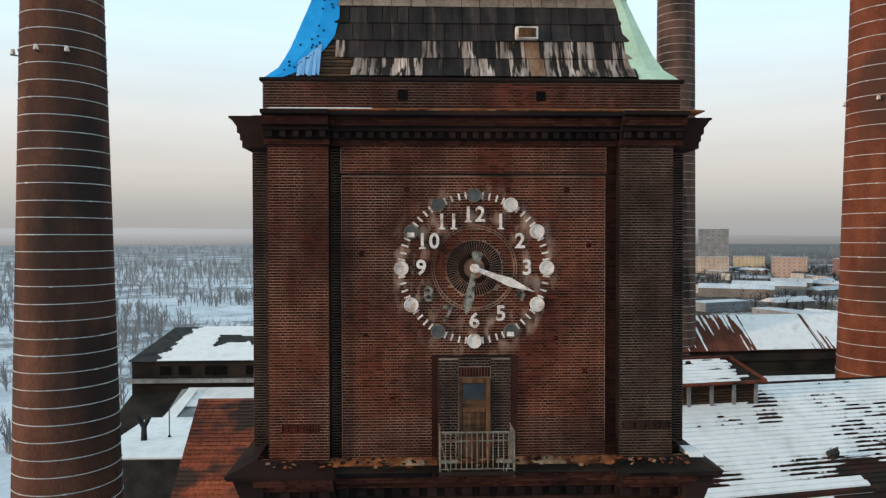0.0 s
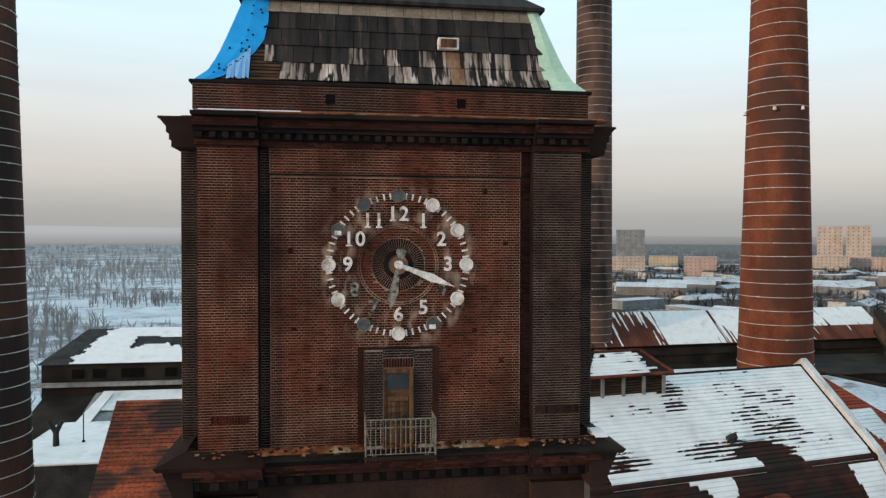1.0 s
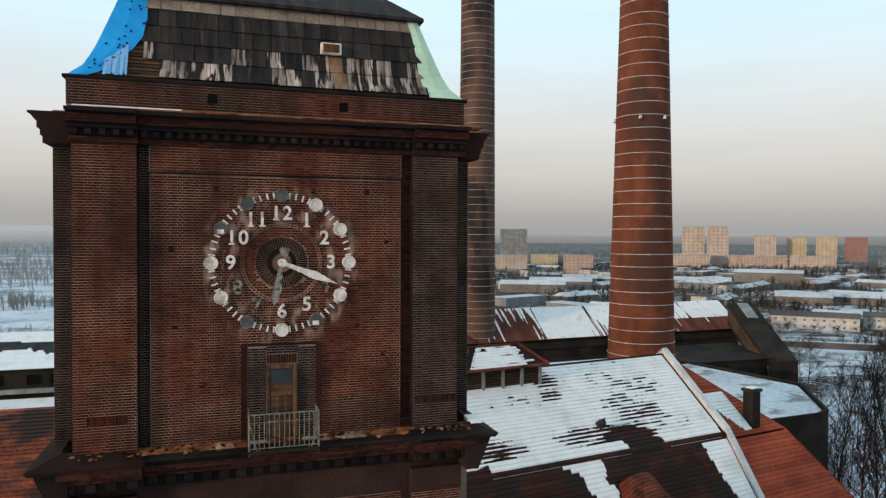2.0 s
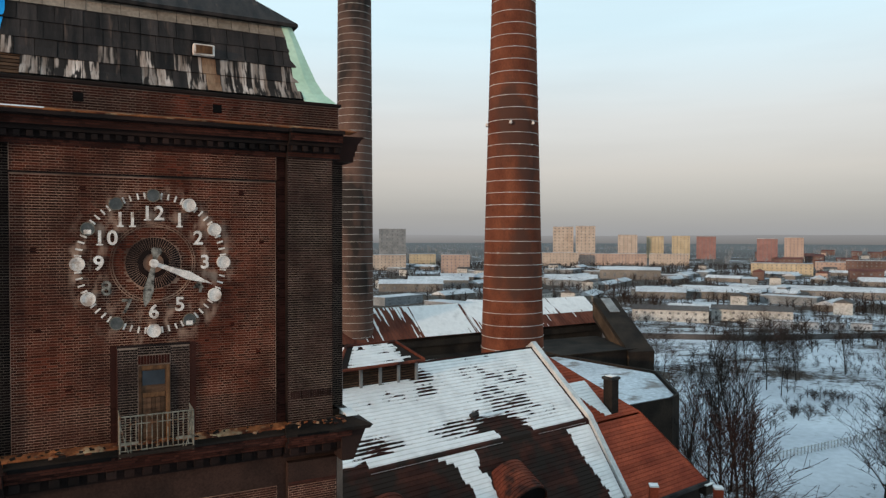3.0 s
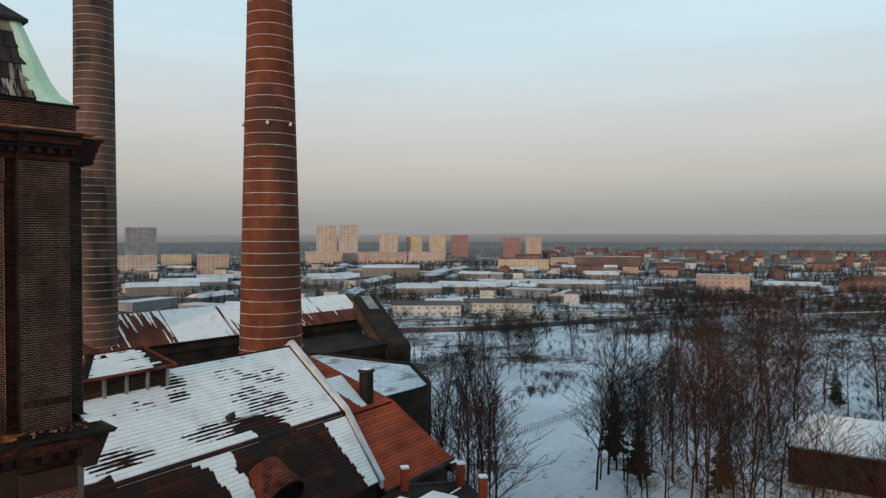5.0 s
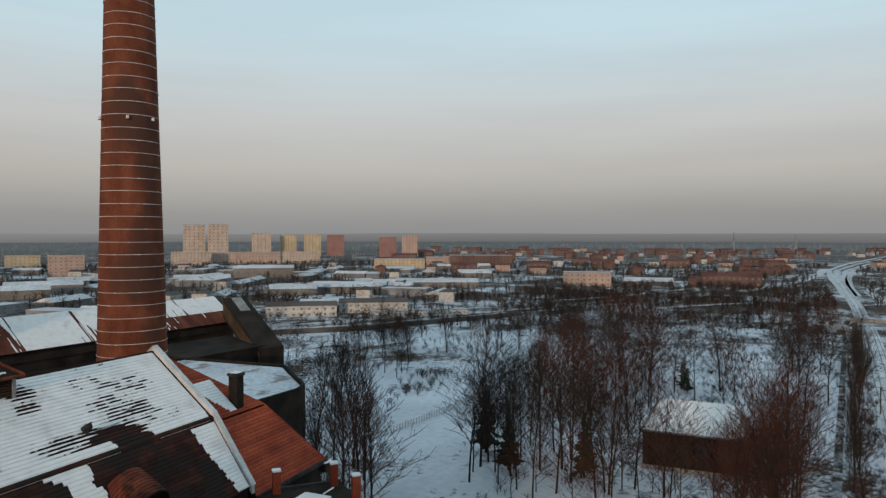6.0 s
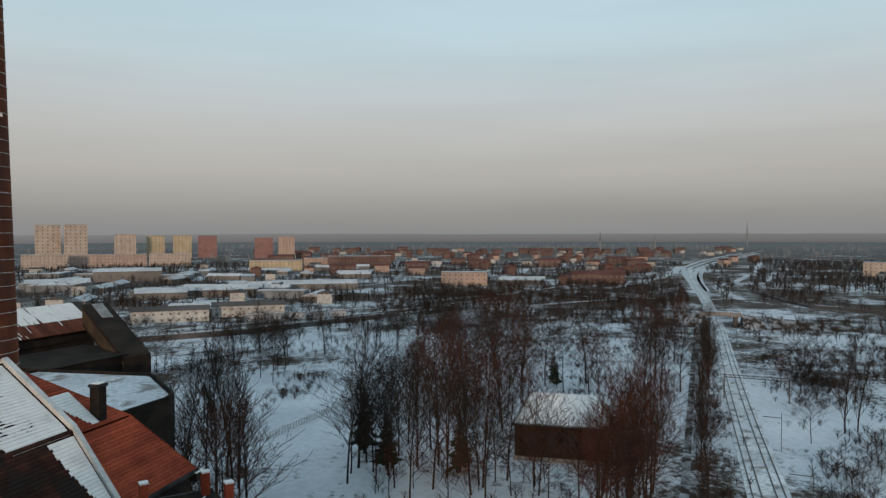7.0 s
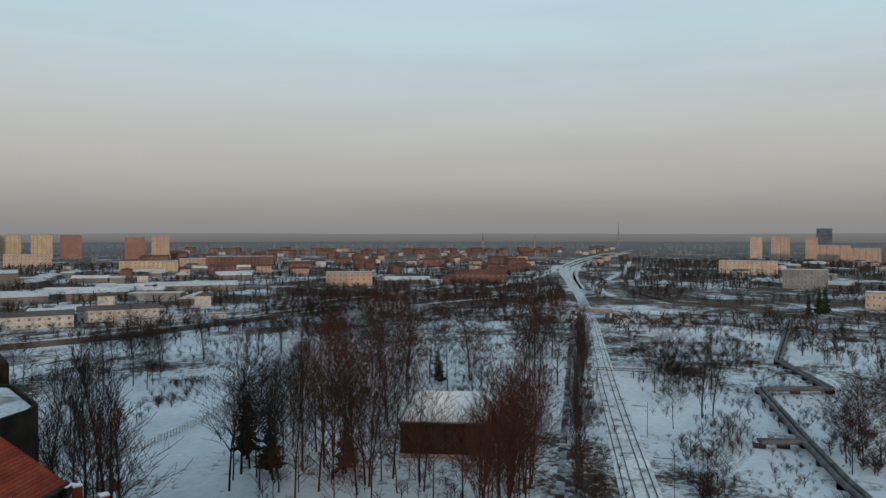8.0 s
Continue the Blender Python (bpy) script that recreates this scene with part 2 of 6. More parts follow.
M = dict(
    brick=mat("brick", (0.035, 0.0082, 0.005), (0.078, 0.0165, 0.0085), 0.5, 0.85, 30, 0.3, 0.55, drips=True, dirt=(0.0165, 0.0072, 0.0058), dirt_at=0.55, dirt_scale=0.32, soft=0.12),
    brick_dark=mat("sooty_shaded_brick", (0.009, 0.0068, 0.0064), (0.024, 0.0128, 0.0105), 0.6, 0.85, 30, 0.3, 0.35),
    brick_mid=mat("weathered_dark_brick", (0.024, 0.0085, 0.0062), (0.05, 0.0158, 0.0105), 0.5, 0.85, 30, 0.3, 0.45),
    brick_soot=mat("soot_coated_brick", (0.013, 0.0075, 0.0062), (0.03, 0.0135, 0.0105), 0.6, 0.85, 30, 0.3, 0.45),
    mortar=mat("mortar", (0.16, 0.082, 0.055), (0.4, 0.24, 0.17), 0.9, 0.95, 40, 0.4, drips=True, dirt=(0.042, 0.024, 0.018), dirt_at=0.57, soft=0.1),
    mortar_dark=mat("sooty_shaded_mortar", (0.08, 0.055, 0.044), (0.23, 0.165, 0.13), 0.9, 0.95, 40, 0.4),
    # void: near-black colour for the shade inside holes, gaps and openings
    void=mat("hole_shade_black", (0.003, 0.003, 0.003), (0.006, 0.005, 0.005), 1, 0.95, 5, 0.0),
    render_wall=mat("sooty_render", (0.022, 0.0125, 0.01), (0.042, 0.022, 0.0165), 0.8, 0.9, 18, 0.3),
    rust=mat("rusted_flashing", (0.075, 0.022, 0.012), (0.3, 0.1, 0.036), 2.5, 0.75, 25, 0.4, dirt=(0.42, 0.3, 0.18), dirt_at=0.62, dirt_scale=1.3),
    lead=mat("dark_sheet_metal", (0.008, 0.0065, 0.0055), (0.024, 0.016, 0.012), 1.0, 0.75, 12, 0.3),
    chimney=mat("chimney_brick", (0.088, 0.027, 0.0155), (0.15, 0.05, 0.027), 0.5, 0.85, 9, 0.3, dirt=(0.065, 0.03, 0.022), dirt_at=0.56, dirt_scale=0.22, stretch=(1, 1, 0.5)),
    chimney_worn=mat("streaked_chimney_brick", (0.085, 0.036, 0.024), (0.14, 0.06, 0.038), 0.4, 0.85, 9, 0.3, dirt=(0.028, 0.02, 0.0175), dirt_at=0.51, dirt_scale=0.22, stretch=(1, 1, 0.35), soft=0.12),
    chimney_dark=mat("sooted_chimney_brick", (0.085, 0.05, 0.039), (0.13, 0.075, 0.058), 0.4, 0.85, 9, 0.3, dirt=(0.028, 0.022, 0.02), dirt_at=0.55, dirt_scale=0.2, stretch=(1, 1, 0.4)),
    band=mat("galvanised_band", (0.34, 0.33, 0.32), (0.5, 0.49, 0.47), 1.0, 0.6, 10, 0.1),
    snow=mat("snow", (0.66, 0.64, 0.63), (0.78, 0.755, 0.74), 0.5, 0.75, 1.2, 0.1, grain=0.05, dirt=(0.52, 0.5, 0.495), dirt_at=0.6, dirt_scale=0.5, soft=0.14),
    tile=mat("mossy_clay_tile", (0.022, 0.0095, 0.0075), (0.046, 0.0165, 0.0115), 0.7, 0.8, 8, 0.4, 0.3, dirt=(0.02, 0.0145, 0.012), dirt_at=0.52, dirt_scale=0.5),
    red_tile=mat("red_clay_tile", (0.2, 0.036, 0.018), (0.3, 0.06, 0.028), 0.4, 0.65, 6, 0.3, 0.2),
    rust_tile=mat("weathered_rust_tile", (0.075, 0.02, 0.013), (0.13, 0.036, 0.02), 0.8, 0.75, 8, 0.4, 0.25, dirt=(0.03, 0.014, 0.011), dirt_at=0.56, dirt_scale=0.7),
    zinc=mat("zinc_cap", (0.42, 0.42, 0.42), (0.56, 0.56, 0.55), 0.7, 0.65, 8, 0.2),
    tar=mat("tar_roof", (0.02, 0.02, 0.02), (0.045, 0.042, 0.04), 0.6, 0.8, 6, 0.3),
    dark_wall=mat("blackened_wall", (0.012, 0.01, 0.009), (0.03, 0.023, 0.018), 0.25, 0.9, 5, 0.3),
    tan_wall=mat("stained_render", (0.04, 0.027, 0.018), (0.075, 0.05, 0.033), 0.3, 0.9, 4, 0.3),
    rust_roof=mat("rusty_corrugated_sheet", (0.07, 0.02, 0.012), (0.14, 0.045, 0.026), 0.4, 0.7, 5, 0.3, stretch=(1, 0.2, 0.2)),
    grey_roof=mat("grey_sheet_roof", (0.16, 0.16, 0.16), (0.26, 0.26, 0.26), 0.5, 0.7, 5, 0.2),
    wood=mat("weathered_wood", (0.06, 0.028, 0.014), (0.135, 0.066, 0.032), 2.0, 0.75, 20, 0.3, stretch=(4, 4, 0.6)),
    lath=mat("old_lath", (0.04, 0.022, 0.014), (0.09, 0.048, 0.028), 3.0, 0.85, 25, 0.3, 0.3, stretch=(0.5, 1, 3)),
    rail=mat("flaking_railing_paint", (0.1, 0.09, 0.07), (0.2, 0.18, 0.145), 6, 0.7, 40, 0.2, dirt=(0.13, 0.065, 0.036), dirt_at=0.6, dirt_scale=5),
    glass=mat("dark_glass", (0.015, 0.017, 0.02), (0.03, 0.033, 0.04), 1, 0.15, 5, 0.0),
    dial=mat("dial_paint", (0.55, 0.47, 0.42), (0.72, 0.64, 0.58), 3.0, 0.6, 30, 0.1, dirt=(0.35, 0.26, 0.21), dirt_at=0.6, dirt_scale=4),
    lamp_clear=mat("empty_lamp_glass", (0.03, 0.03, 0.028), (0.07, 0.068, 0.064), 6, 0.45, 20, 0.1),
    hand_dirty=mat("flaked_hand", (0.025, 0.022, 0.02), (0.26, 0.23, 0.195), 7, 0.6, 30, 0.2),
    tarp=mat("blue_tarpaulin", (0.012, 0.25, 0.58), (0.02, 0.31, 0.68), 1.2, 0.6, 8, 0.1, grain=0.06),
    tarp_worn=mat("frayed_blue_sheet", (0.12, 0.3, 0.55), (0.2, 0.38, 0.6), 6, 0.7, 20, 0.3, stretch=(6, 6, 0.7)),
    copper=mat("green_copper", (0.36, 0.5, 0.37), (0.44, 0.58, 0.45), 0.8, 0.65, 8, 0.1, grain=0.08),
    panel=mat("weathered_roof_sheet", (0.013, 0.011, 0.0105), (0.034, 0.026, 0.0235), 1.2, 0.6, 14, 0.2, 0.4, dirt=(0.08, 0.052, 0.04), dirt_at=0.68, dirt_scale=1.8, stretch=(3.6, 1, 0.2)),
    panel_pale=mat("bleached_roof_sheet", (0.16, 0.11, 0.085), (0.46, 0.37, 0.32), 1.2, 0.65, 12, 0.2, 0.4, dirt=(0.02, 0.0155, 0.0135), dirt_at=0.5, dirt_scale=1.5, stretch=(5.2, 1, 0.06), soft=0.03),
    panel_beige=mat("beige_roof_strip", (0.16, 0.12, 0.09), (0.26, 0.2, 0.155), 1.2, 0.7, 10, 0.2, 0.15),
    panel_rust=mat("rusty_patch_sheet", (0.14, 0.07, 0.04), (0.26, 0.16, 0.1), 1.2, 0.7, 10, 0.2, stretch=(3, 1, 0.4)),
    bark=mat("bare_bark", (0.017, 0.0122, 0.01), (0.037, 0.0275, 0.0225), 0.5, 0.9, 4, 0.0),
    bark_red=mat("reddish_twigs", (0.043, 0.0175, 0.0118), (0.074, 0.031, 0.0205), 0.5, 0.9, 4, 0.0),
    bramble=mat("brown_bramble", (0.018, 0.0118, 0.0095), (0.04, 0.025, 0.0185), 0.3, 0.9, 4, 0.0),
    pipe_lagging=mat("weathered_pipe_lagging", (0.06, 0.062, 0.066), (0.12, 0.122, 0.126), 0.4, 0.6, 3, 0.1),
    bank=mat("scrubby_snow_bank", (0.2, 0.2, 0.21), (0.34, 0.35, 0.37), 0.1, 0.9, 1.2, 0.3, dirt=(0.045, 0.035, 0.028), dirt_at=0.5, dirt_scale=0.25, soft=0.05),
    ballast=mat("snowy_ballast", (0.48, 0.49, 0.52), (0.62, 0.635, 0.66), 0.08, 0.9, 1.5, 0.3, dirt=(0.16, 0.14, 0.13), dirt_at=0.6, dirt_scale=0.35, soft=0.1),
    conifer=mat("dark_needles", (0.012, 0.02, 0.012), (0.03, 0.045, 0.025), 0.6, 0.9, 4, 0.0),
    road=mat("trodden_snow", (0.4, 0.42, 0.45), (0.55, 0.57, 0.6), 0.1, 0.8, 1.5, 0.3, dirt=(0.2, 0.18, 0.17), dirt_at=0.6, dirt_scale=0.3),
    steel=mat("rail_steel", (0.03, 0.027, 0.025), (0.07, 0.06, 0.055), 0.5, 0.5, 4, 0.0, metal=0.5),
    concrete=mat("old_concrete", (0.16, 0.155, 0.15), (0.26, 0.25, 0.24), 0.2, 0.9, 2, 0.2),
    cream=mat("cream_render", (0.35, 0.285, 0.24), (0.44, 0.365, 0.31), 0.1, 0.9, 1, 0.1),
    white_render=mat("off_white_render", (0.36, 0.35, 0.335), (0.47, 0.46, 0.44), 0.15, 0.9, 1, 0.1, dirt=(0.25, 0.24, 0.22), dirt_at=0.6, dirt_scale=0.3),
    salmon=mat("salmon_render", (0.32, 0.235, 0.2), (0.4, 0.295, 0.25), 0.1, 0.9, 1, 0.1),
    yellow=mat("yellow_render", (0.36, 0.295, 0.2), (0.45, 0.37, 0.26), 0.1, 0.9, 1, 0.1),
    redblock=mat("red_render", (0.21, 0.115, 0.108), (0.27, 0.15, 0.14), 0.1, 0.9, 1, 0.1),
    greyblock=mat("grey_render", (0.15, 0.16, 0.17), (0.22, 0.23, 0.24), 0.1, 0.9, 1, 0.1),
    blueblock=mat("blue_tower_glass", (0.03, 0.05, 0.09), (0.06, 0.09, 0.14), 0.1, 0.4, 1, 0.0),
    townbrick=mat("town_brick", (0.095, 0.06, 0.053), (0.15, 0.096, 0.084), 0.05, 0.9, 1, 0.1),
    town_snow=mat("grey_town_snow", (0.36, 0.37, 0.39), (0.5, 0.51, 0.53), 0.05, 0.9, 0.5, 0.0),
    shed_wall=mat("grey_shed_wall", (0.12, 0.108, 0.098), (0.2, 0.182, 0.168), 0.05, 0.9, 1, 0.0),
    dark_roof=mat("dark_felt_roof", (0.06, 0.055, 0.055), (0.1, 0.092, 0.09), 0.05, 0.9, 1, 0.0),
    townroof=mat("town_roof", (0.085, 0.036, 0.031), (0.13, 0.056, 0.048), 0.05, 0.8, 1, 0.1),
    window=mat("window_pane", (0.12, 0.12, 0.125), (0.17, 0.172, 0.18), 1, 0.2, 3, 0.0),
    # distance haze is painted into the next two wood colours
    wood_hazy=mat("haze_paled_far_wood", (0.19, 0.19, 0.196), (0.25, 0.25, 0.257), 0.01, 1.0, 0.2, 0.0),
    wood_haze_pale=mat("haze_whitened_wood", (0.22, 0.224, 0.232), (0.29, 0.294, 0.302), 0.01, 1.0, 0.2, 0.0),
    wood_far=mat("far_wood", (0.028, 0.0235, 0.0225), (0.052, 0.0435, 0.041), 0.01, 1.0, 0.2, 0.0),
)


# ---- building helpers ----
def part(name, bm, material, parent=None, label=""):
    me = bpy.data.meshes.new(name)
    bm.to_mesh(me)
    bm.free()
    me.materials.append(M[material] if isinstance(material, str) else material)
    ob = new(name, me)
    if parent:
        ob.parent = parent
    return tagged(ob, label, kind="stuff" if "_snow" in name else "")


def thing(name, label, category, at=None, group="", kind=""):
    ob = new(name)
    if at is not None:
        ob.matrix_basis = at
    return tagged(ob, label, category, group, kind)


def box(bm, x0, x1, y0, y1, z0, z1, m=None):
    vs = [bm.verts.new((x, y, z)) for x in (x0, x1) for y in (y0, y1) for z in (z0, z1)]
    for f in ((0, 1, 3, 2), (4, 6, 7, 5), (0, 4, 5, 1), (2, 3, 7, 6), (0, 2, 6, 4), (1, 5, 7, 3)):
        bm.faces.new([vs[i] for i in f])
    if m is not None:
        bmesh.ops.transform(bm, matrix=m, verts=vs)
    return bm


def boxed(*b, bevel=0.0):
    bm = box(bmesh.new(), *b)
    if bevel:
        bmesh.ops.bevel(bm, geom=bm.edges[:], offset=bevel, segments=1, affect="EDGES")
    return bm


def poly(bm, pts, faces):
    vs = [bm.verts.new(p) for p in pts]
    for f in faces:
        bm.faces.new([vs[i] for i in f])
    return vs


def prism(profile, x0, x1, axis="x"):
    """A closed profile of (y, z) pairs drawn out along x (or of (x, z) along y)."""
    bm, k = bmesh.new(), len(profile)
    put = (lambda s, a, z: (s, a, z)) if axis == "x" else (lambda s, a, z: (a, s, z))
    v0 = [bm.verts.new(put(x0, a, z)) for a, z in profile]
    v1 = [bm.verts.new(put(x1, a, z)) for a, z in profile]
    bm.faces.new(v0)
    bm.faces.new(v1[::-1])
    for i in range(k):
        bm.faces.new((v0[i], v1[i], v1[(i + 1) % k], v0[(i + 1) % k]))
    bmesh.ops.recalc_face_normals(bm, faces=bm.faces[:])
    return bm


def tube(bm, p0, p1, r0, r1, sides=6, cap=True):
    p0, p1 = Vector(p0), Vector(p1)
    q = (p1 - p0).to_track_quat("Z", "Y")
    rings = [[bm.verts.new(p + q @ Vector((r * math.cos(2 * math.pi * i / sides), r * math.sin(2 * math.pi * i / sides), 0))) for i in range(sides)] for p, r in ((p0, r0), (p1, r1))]
    for i in range(sides):
        bm.faces.new((rings[0][i], rings[0][(i + 1) % sides], rings[1][(i + 1) % sides], rings[1][i]))
    if cap:
        bm.faces.new(rings[0][::-1])
        bm.faces.new(rings[1])


def many_boxes(name, rows, material, parent=None, label="", kind=""):
    """Boxes without their backs (the +y side) as one mesh, from rows of x0, x1, y0, y1, z0, z1."""
    a = np.array(rows, float)
    n = len(a)
    v = np.empty((n, 8, 3))
    for k in range(8):
        v[:, k, 0], v[:, k, 1], v[:, k, 2] = a[:, k >> 2 & 1], a[:, 2 + (k >> 1 & 1)], a[:, 4 + (k & 1)]
    f = np.array([(0, 4, 5, 1), (0, 1, 3, 2), (4, 6, 7, 5), (0, 2, 6, 4), (1, 5, 7, 3)])
    me = bpy.data.meshes.new(name)
    me.from_pydata(v.reshape(-1, 3).tolist(), [], (np.arange(n)[:, None, None] * 8 + f).reshape(-1, 4).tolist())
    me.materials.append(M[material])
    ob = new(name, me)
    ob.parent = parent
    return tagged(ob, label, kind=kind)


# ---- ground and distance ----
def ground_sheet():
    bm = bmesh.new()
    rings = [0, 60, 120, 180, 260, 360, 500, 700, 1000, 1500, 2300, 3400, 4700]
    prev = None
    for r in rings:
        ring = [bm.verts.new((60 + r * math.cos(a * math.pi / 24), r * math.sin(a * math.pi / 24), 0)) for a in range(48)] if r else [bm.verts.new((60, 0, 0))]
        if prev:
            for i in range(48):
                j = (i + 1) % 48
                bm.faces.new((prev[0], ring[i], ring[j]) if len(prev) == 1 else (prev[i], ring[i], ring[j], prev[j]))
        prev = ring
    m = mat("snowy_ground", (0.45, 0.472, 0.512), (0.575, 0.598, 0.635), 0.03, 0.9, 0.6, 0.3, grain=0.1)
    n, l = m.node_tree.nodes, m.node_tree.links
    b = n["Principled BSDF"]
    snow_col = b.inputs["Base Color"].links[0].from_socket

    def node(kind, **put):
        k = n.new("ShaderNode" + kind)
        for name, v in put.items():
            k.inputs[name].default_value = v
        return k

    pos = node("NewGeometry").outputs["Position"]
    far = node("VectorMath")
    far.operation = "DISTANCE"
    far.inputs[1].default_value = (110, 0, 0)
    l.new(pos, far.inputs[0])
    # woods, allotments and scrub take over away from the works
    near_far = node("MapRange", **{"From Min": 90.0, "From Max": 360.0, "To Min": -0.026, "To Max": 0.058})
    l.new(far.outputs["Value"], near_far.inputs["Value"])
    east = node("SeparateXYZ")
    l.new(pos, east.inputs[0])
    open_field = node("MapRange", **{"From Min": 30.0, "From Max": -60.0, "To Min": 0.0, "To Max": -0.045})
    l.new(east.outputs["X"], open_field.inputs["Value"])
    tend = node("Math")
    tend.operation = "ADD"
    l.new(near_far.outputs[0], tend.inputs[0])
    l.new(open_field.outputs[0], tend.inputs[1])
    # closed woods and built-up land far out
    rim = node("MapRange", **{"From Min": 900.0, "From Max": 2200.0, "To Min": 0.0, "To Max": 0.06})
    l.new(far.outputs["Value"], rim.inputs["Value"])
    more = node("Math")
    more.operation = "ADD"
    l.new(tend.outputs[0], more.inputs[0])
    l.new(rim.outputs[0], more.inputs[1])
    cover = more
    for sc, wt in ((0.011, 0.46), (0.07, 0.27), (0.55, 0.27)):
        tx = node("TexNoise", Scale=sc, Detail=8.0, Roughness=0.7)
        l.new(pos, tx.inputs["Vector"])
        ml = node("Math")
        ml.operation = "MULTIPLY_ADD"
        ml.inputs[1].default_value = wt
        l.new(tx.outputs["Fac"], ml.inputs[0])
        l.new(cover.outputs[0], ml.inputs[2])
        cover = ml
    edge = node("MapRange", **{"From Min": 0.5, "From Max": 0.56})
    l.new(cover.outputs[0], edge.inputs["Value"])
    scrub = node("Mix")
    scrub.data_type = "RGBA"
    scrub.inputs["A"].default_value, scrub.inputs["B"].default_value = (0.02, 0.015, 0.012, 1), (0.085, 0.062, 0.048, 1)
    tx = node("TexNoise", Scale=0.9, Detail=6.0, Roughness=0.7)
    l.new(pos, tx.inputs["Vector"])
    l.new(tx.outputs["Fac"], scrub.inputs["Factor"])
    # distance haze painted into the scrub colour, growing far out and to the west
    haze_mix = node("Mix")
    haze_mix.data_type = "RGBA"
    haze_far = node("MapRange", **{"From Min": 900.0, "From Max": 2600.0, "To Min": 0.0, "To Max": 0.9})
    l.new(far.outputs["Value"], haze_far.inputs["Value"])
    haze_west = node("MapRange", **{"From Min": 0.0, "From Max": -120.0, "To Min": 0.0, "To Max": 0.75})
    l.new(east.outputs["X"], haze_west.inputs["Value"])
    hazed = node("Math")
    hazed.operation = "MAXIMUM"
    l.new(haze_far.outputs[0], hazed.inputs[0])
    l.new(haze_west.outputs[0], hazed.inputs[1])
    l.new(hazed.outputs[0], haze_mix.inputs["Factor"])
    l.new(scrub.outputs["Result"], haze_mix.inputs["A"])
    haze_tone = node("Mix")
    haze_tone.data_type = "RGBA"
    haze_tone.inputs["A"].default_value, haze_tone.inputs["B"].default_value = (0.122, 0.12, 0.12, 1), (0.25, 0.255, 0.265, 1)
    l.new(haze_west.outputs[0], haze_tone.inputs["Factor"])
    l.new(haze_tone.outputs["Result"], haze_mix.inputs["B"])
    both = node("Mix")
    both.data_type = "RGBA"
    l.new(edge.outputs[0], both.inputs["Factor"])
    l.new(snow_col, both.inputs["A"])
    l.new(haze_mix.outputs["Result"], both.inputs["B"])
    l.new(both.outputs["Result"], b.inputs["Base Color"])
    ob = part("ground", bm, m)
    return tagged(ob, "snow-covered waste ground with dry grass showing through", "ground", kind="structure")


ground_sheet()


def hills():
    """The far rim of the plain: a plain glowing backdrop of hills, haze painted into its emission, paler to the north,
    melting into the sky.
    """
    bm, n = bmesh.new(), 240
    lo = [bm.verts.new((60 + 4600 * math.cos(2 * math.pi * i / n), 4600 * math.sin(2 * math.pi * i / n), -5)) for i in range(n)]
    hi = []
    for i in range(n):
        a = 2 * math.pi * i / n
        h = 54 + 50 * math.exp(-((a - 1.9) / 0.5) ** 2) + 9 * noise.noise((3 * math.cos(a), 3 * math.sin(a), 1)) + 3 * noise.noise((12 * math.cos(a), 22 * math.sin(a), 4))
        hi.append(bm.verts.new((60 + 4650 * math.cos(a), 4650 * math.sin(a), h)))
    for i in range(n):
        bm.faces.new((lo[i], lo[(i + 1) % n], hi[(i + 1) % n], hi[i]))
    m = bpy.data.materials.new("hazy_hills")
    m.use_nodes = True
    nd, l = m.node_tree.nodes, m.node_tree.links
    nd.clear()
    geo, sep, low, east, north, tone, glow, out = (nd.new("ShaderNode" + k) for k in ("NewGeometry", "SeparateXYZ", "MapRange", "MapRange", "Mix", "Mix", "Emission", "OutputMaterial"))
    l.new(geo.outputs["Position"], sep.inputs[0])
    # haze painted as emission: brighter with height, dimmer towards the east
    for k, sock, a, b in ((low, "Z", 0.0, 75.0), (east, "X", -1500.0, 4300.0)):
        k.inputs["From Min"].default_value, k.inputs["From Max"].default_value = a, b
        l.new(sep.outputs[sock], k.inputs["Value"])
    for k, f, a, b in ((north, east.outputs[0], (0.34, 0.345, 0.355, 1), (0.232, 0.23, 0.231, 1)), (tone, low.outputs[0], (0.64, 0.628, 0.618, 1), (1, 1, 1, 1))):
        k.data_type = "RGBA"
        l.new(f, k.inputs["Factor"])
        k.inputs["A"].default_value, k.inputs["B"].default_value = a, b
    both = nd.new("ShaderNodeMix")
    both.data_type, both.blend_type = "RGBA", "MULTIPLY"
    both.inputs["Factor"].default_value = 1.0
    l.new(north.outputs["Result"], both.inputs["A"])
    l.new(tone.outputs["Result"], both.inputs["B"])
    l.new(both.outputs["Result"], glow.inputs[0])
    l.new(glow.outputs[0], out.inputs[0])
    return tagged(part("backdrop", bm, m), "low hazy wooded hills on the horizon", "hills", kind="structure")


hills()

# ---- clock tower ----
TH = 39.8       # foot of the clock storey
tower = thing("clock_tower", "sooty red brick clock tower with a mansard roof and a balcony", "tower")


def brick_rows(x0, x1, z0, z1, y, keep=None, proud=0.006, seed=1):
    """Bricks of a wall that faces -y: course by course, stretchers and headers in turn."""
    rnd, rows, z, k = random.Random(seed), [], z0, 0
    while z + 0.062 < z1:
        x, j = x0 - (0.0 if k % 2 else 0.065), k % 2
        while x < x1 - 0.03:
            wd = 0.247 if (j + k) % 2 else 0.12
            a, b = max(x, x0), min(x + wd, x1)
            if b - a > 0.04 and (keep is None or keep((a + b) / 2, z + 0.03)):
                rows.append((a, b, y - proud + rnd.uniform(-0.004, 0.002), y + 0.02, z, z + 0.057))
            x += wd + 0.009
            j += 1
        z += 0.074
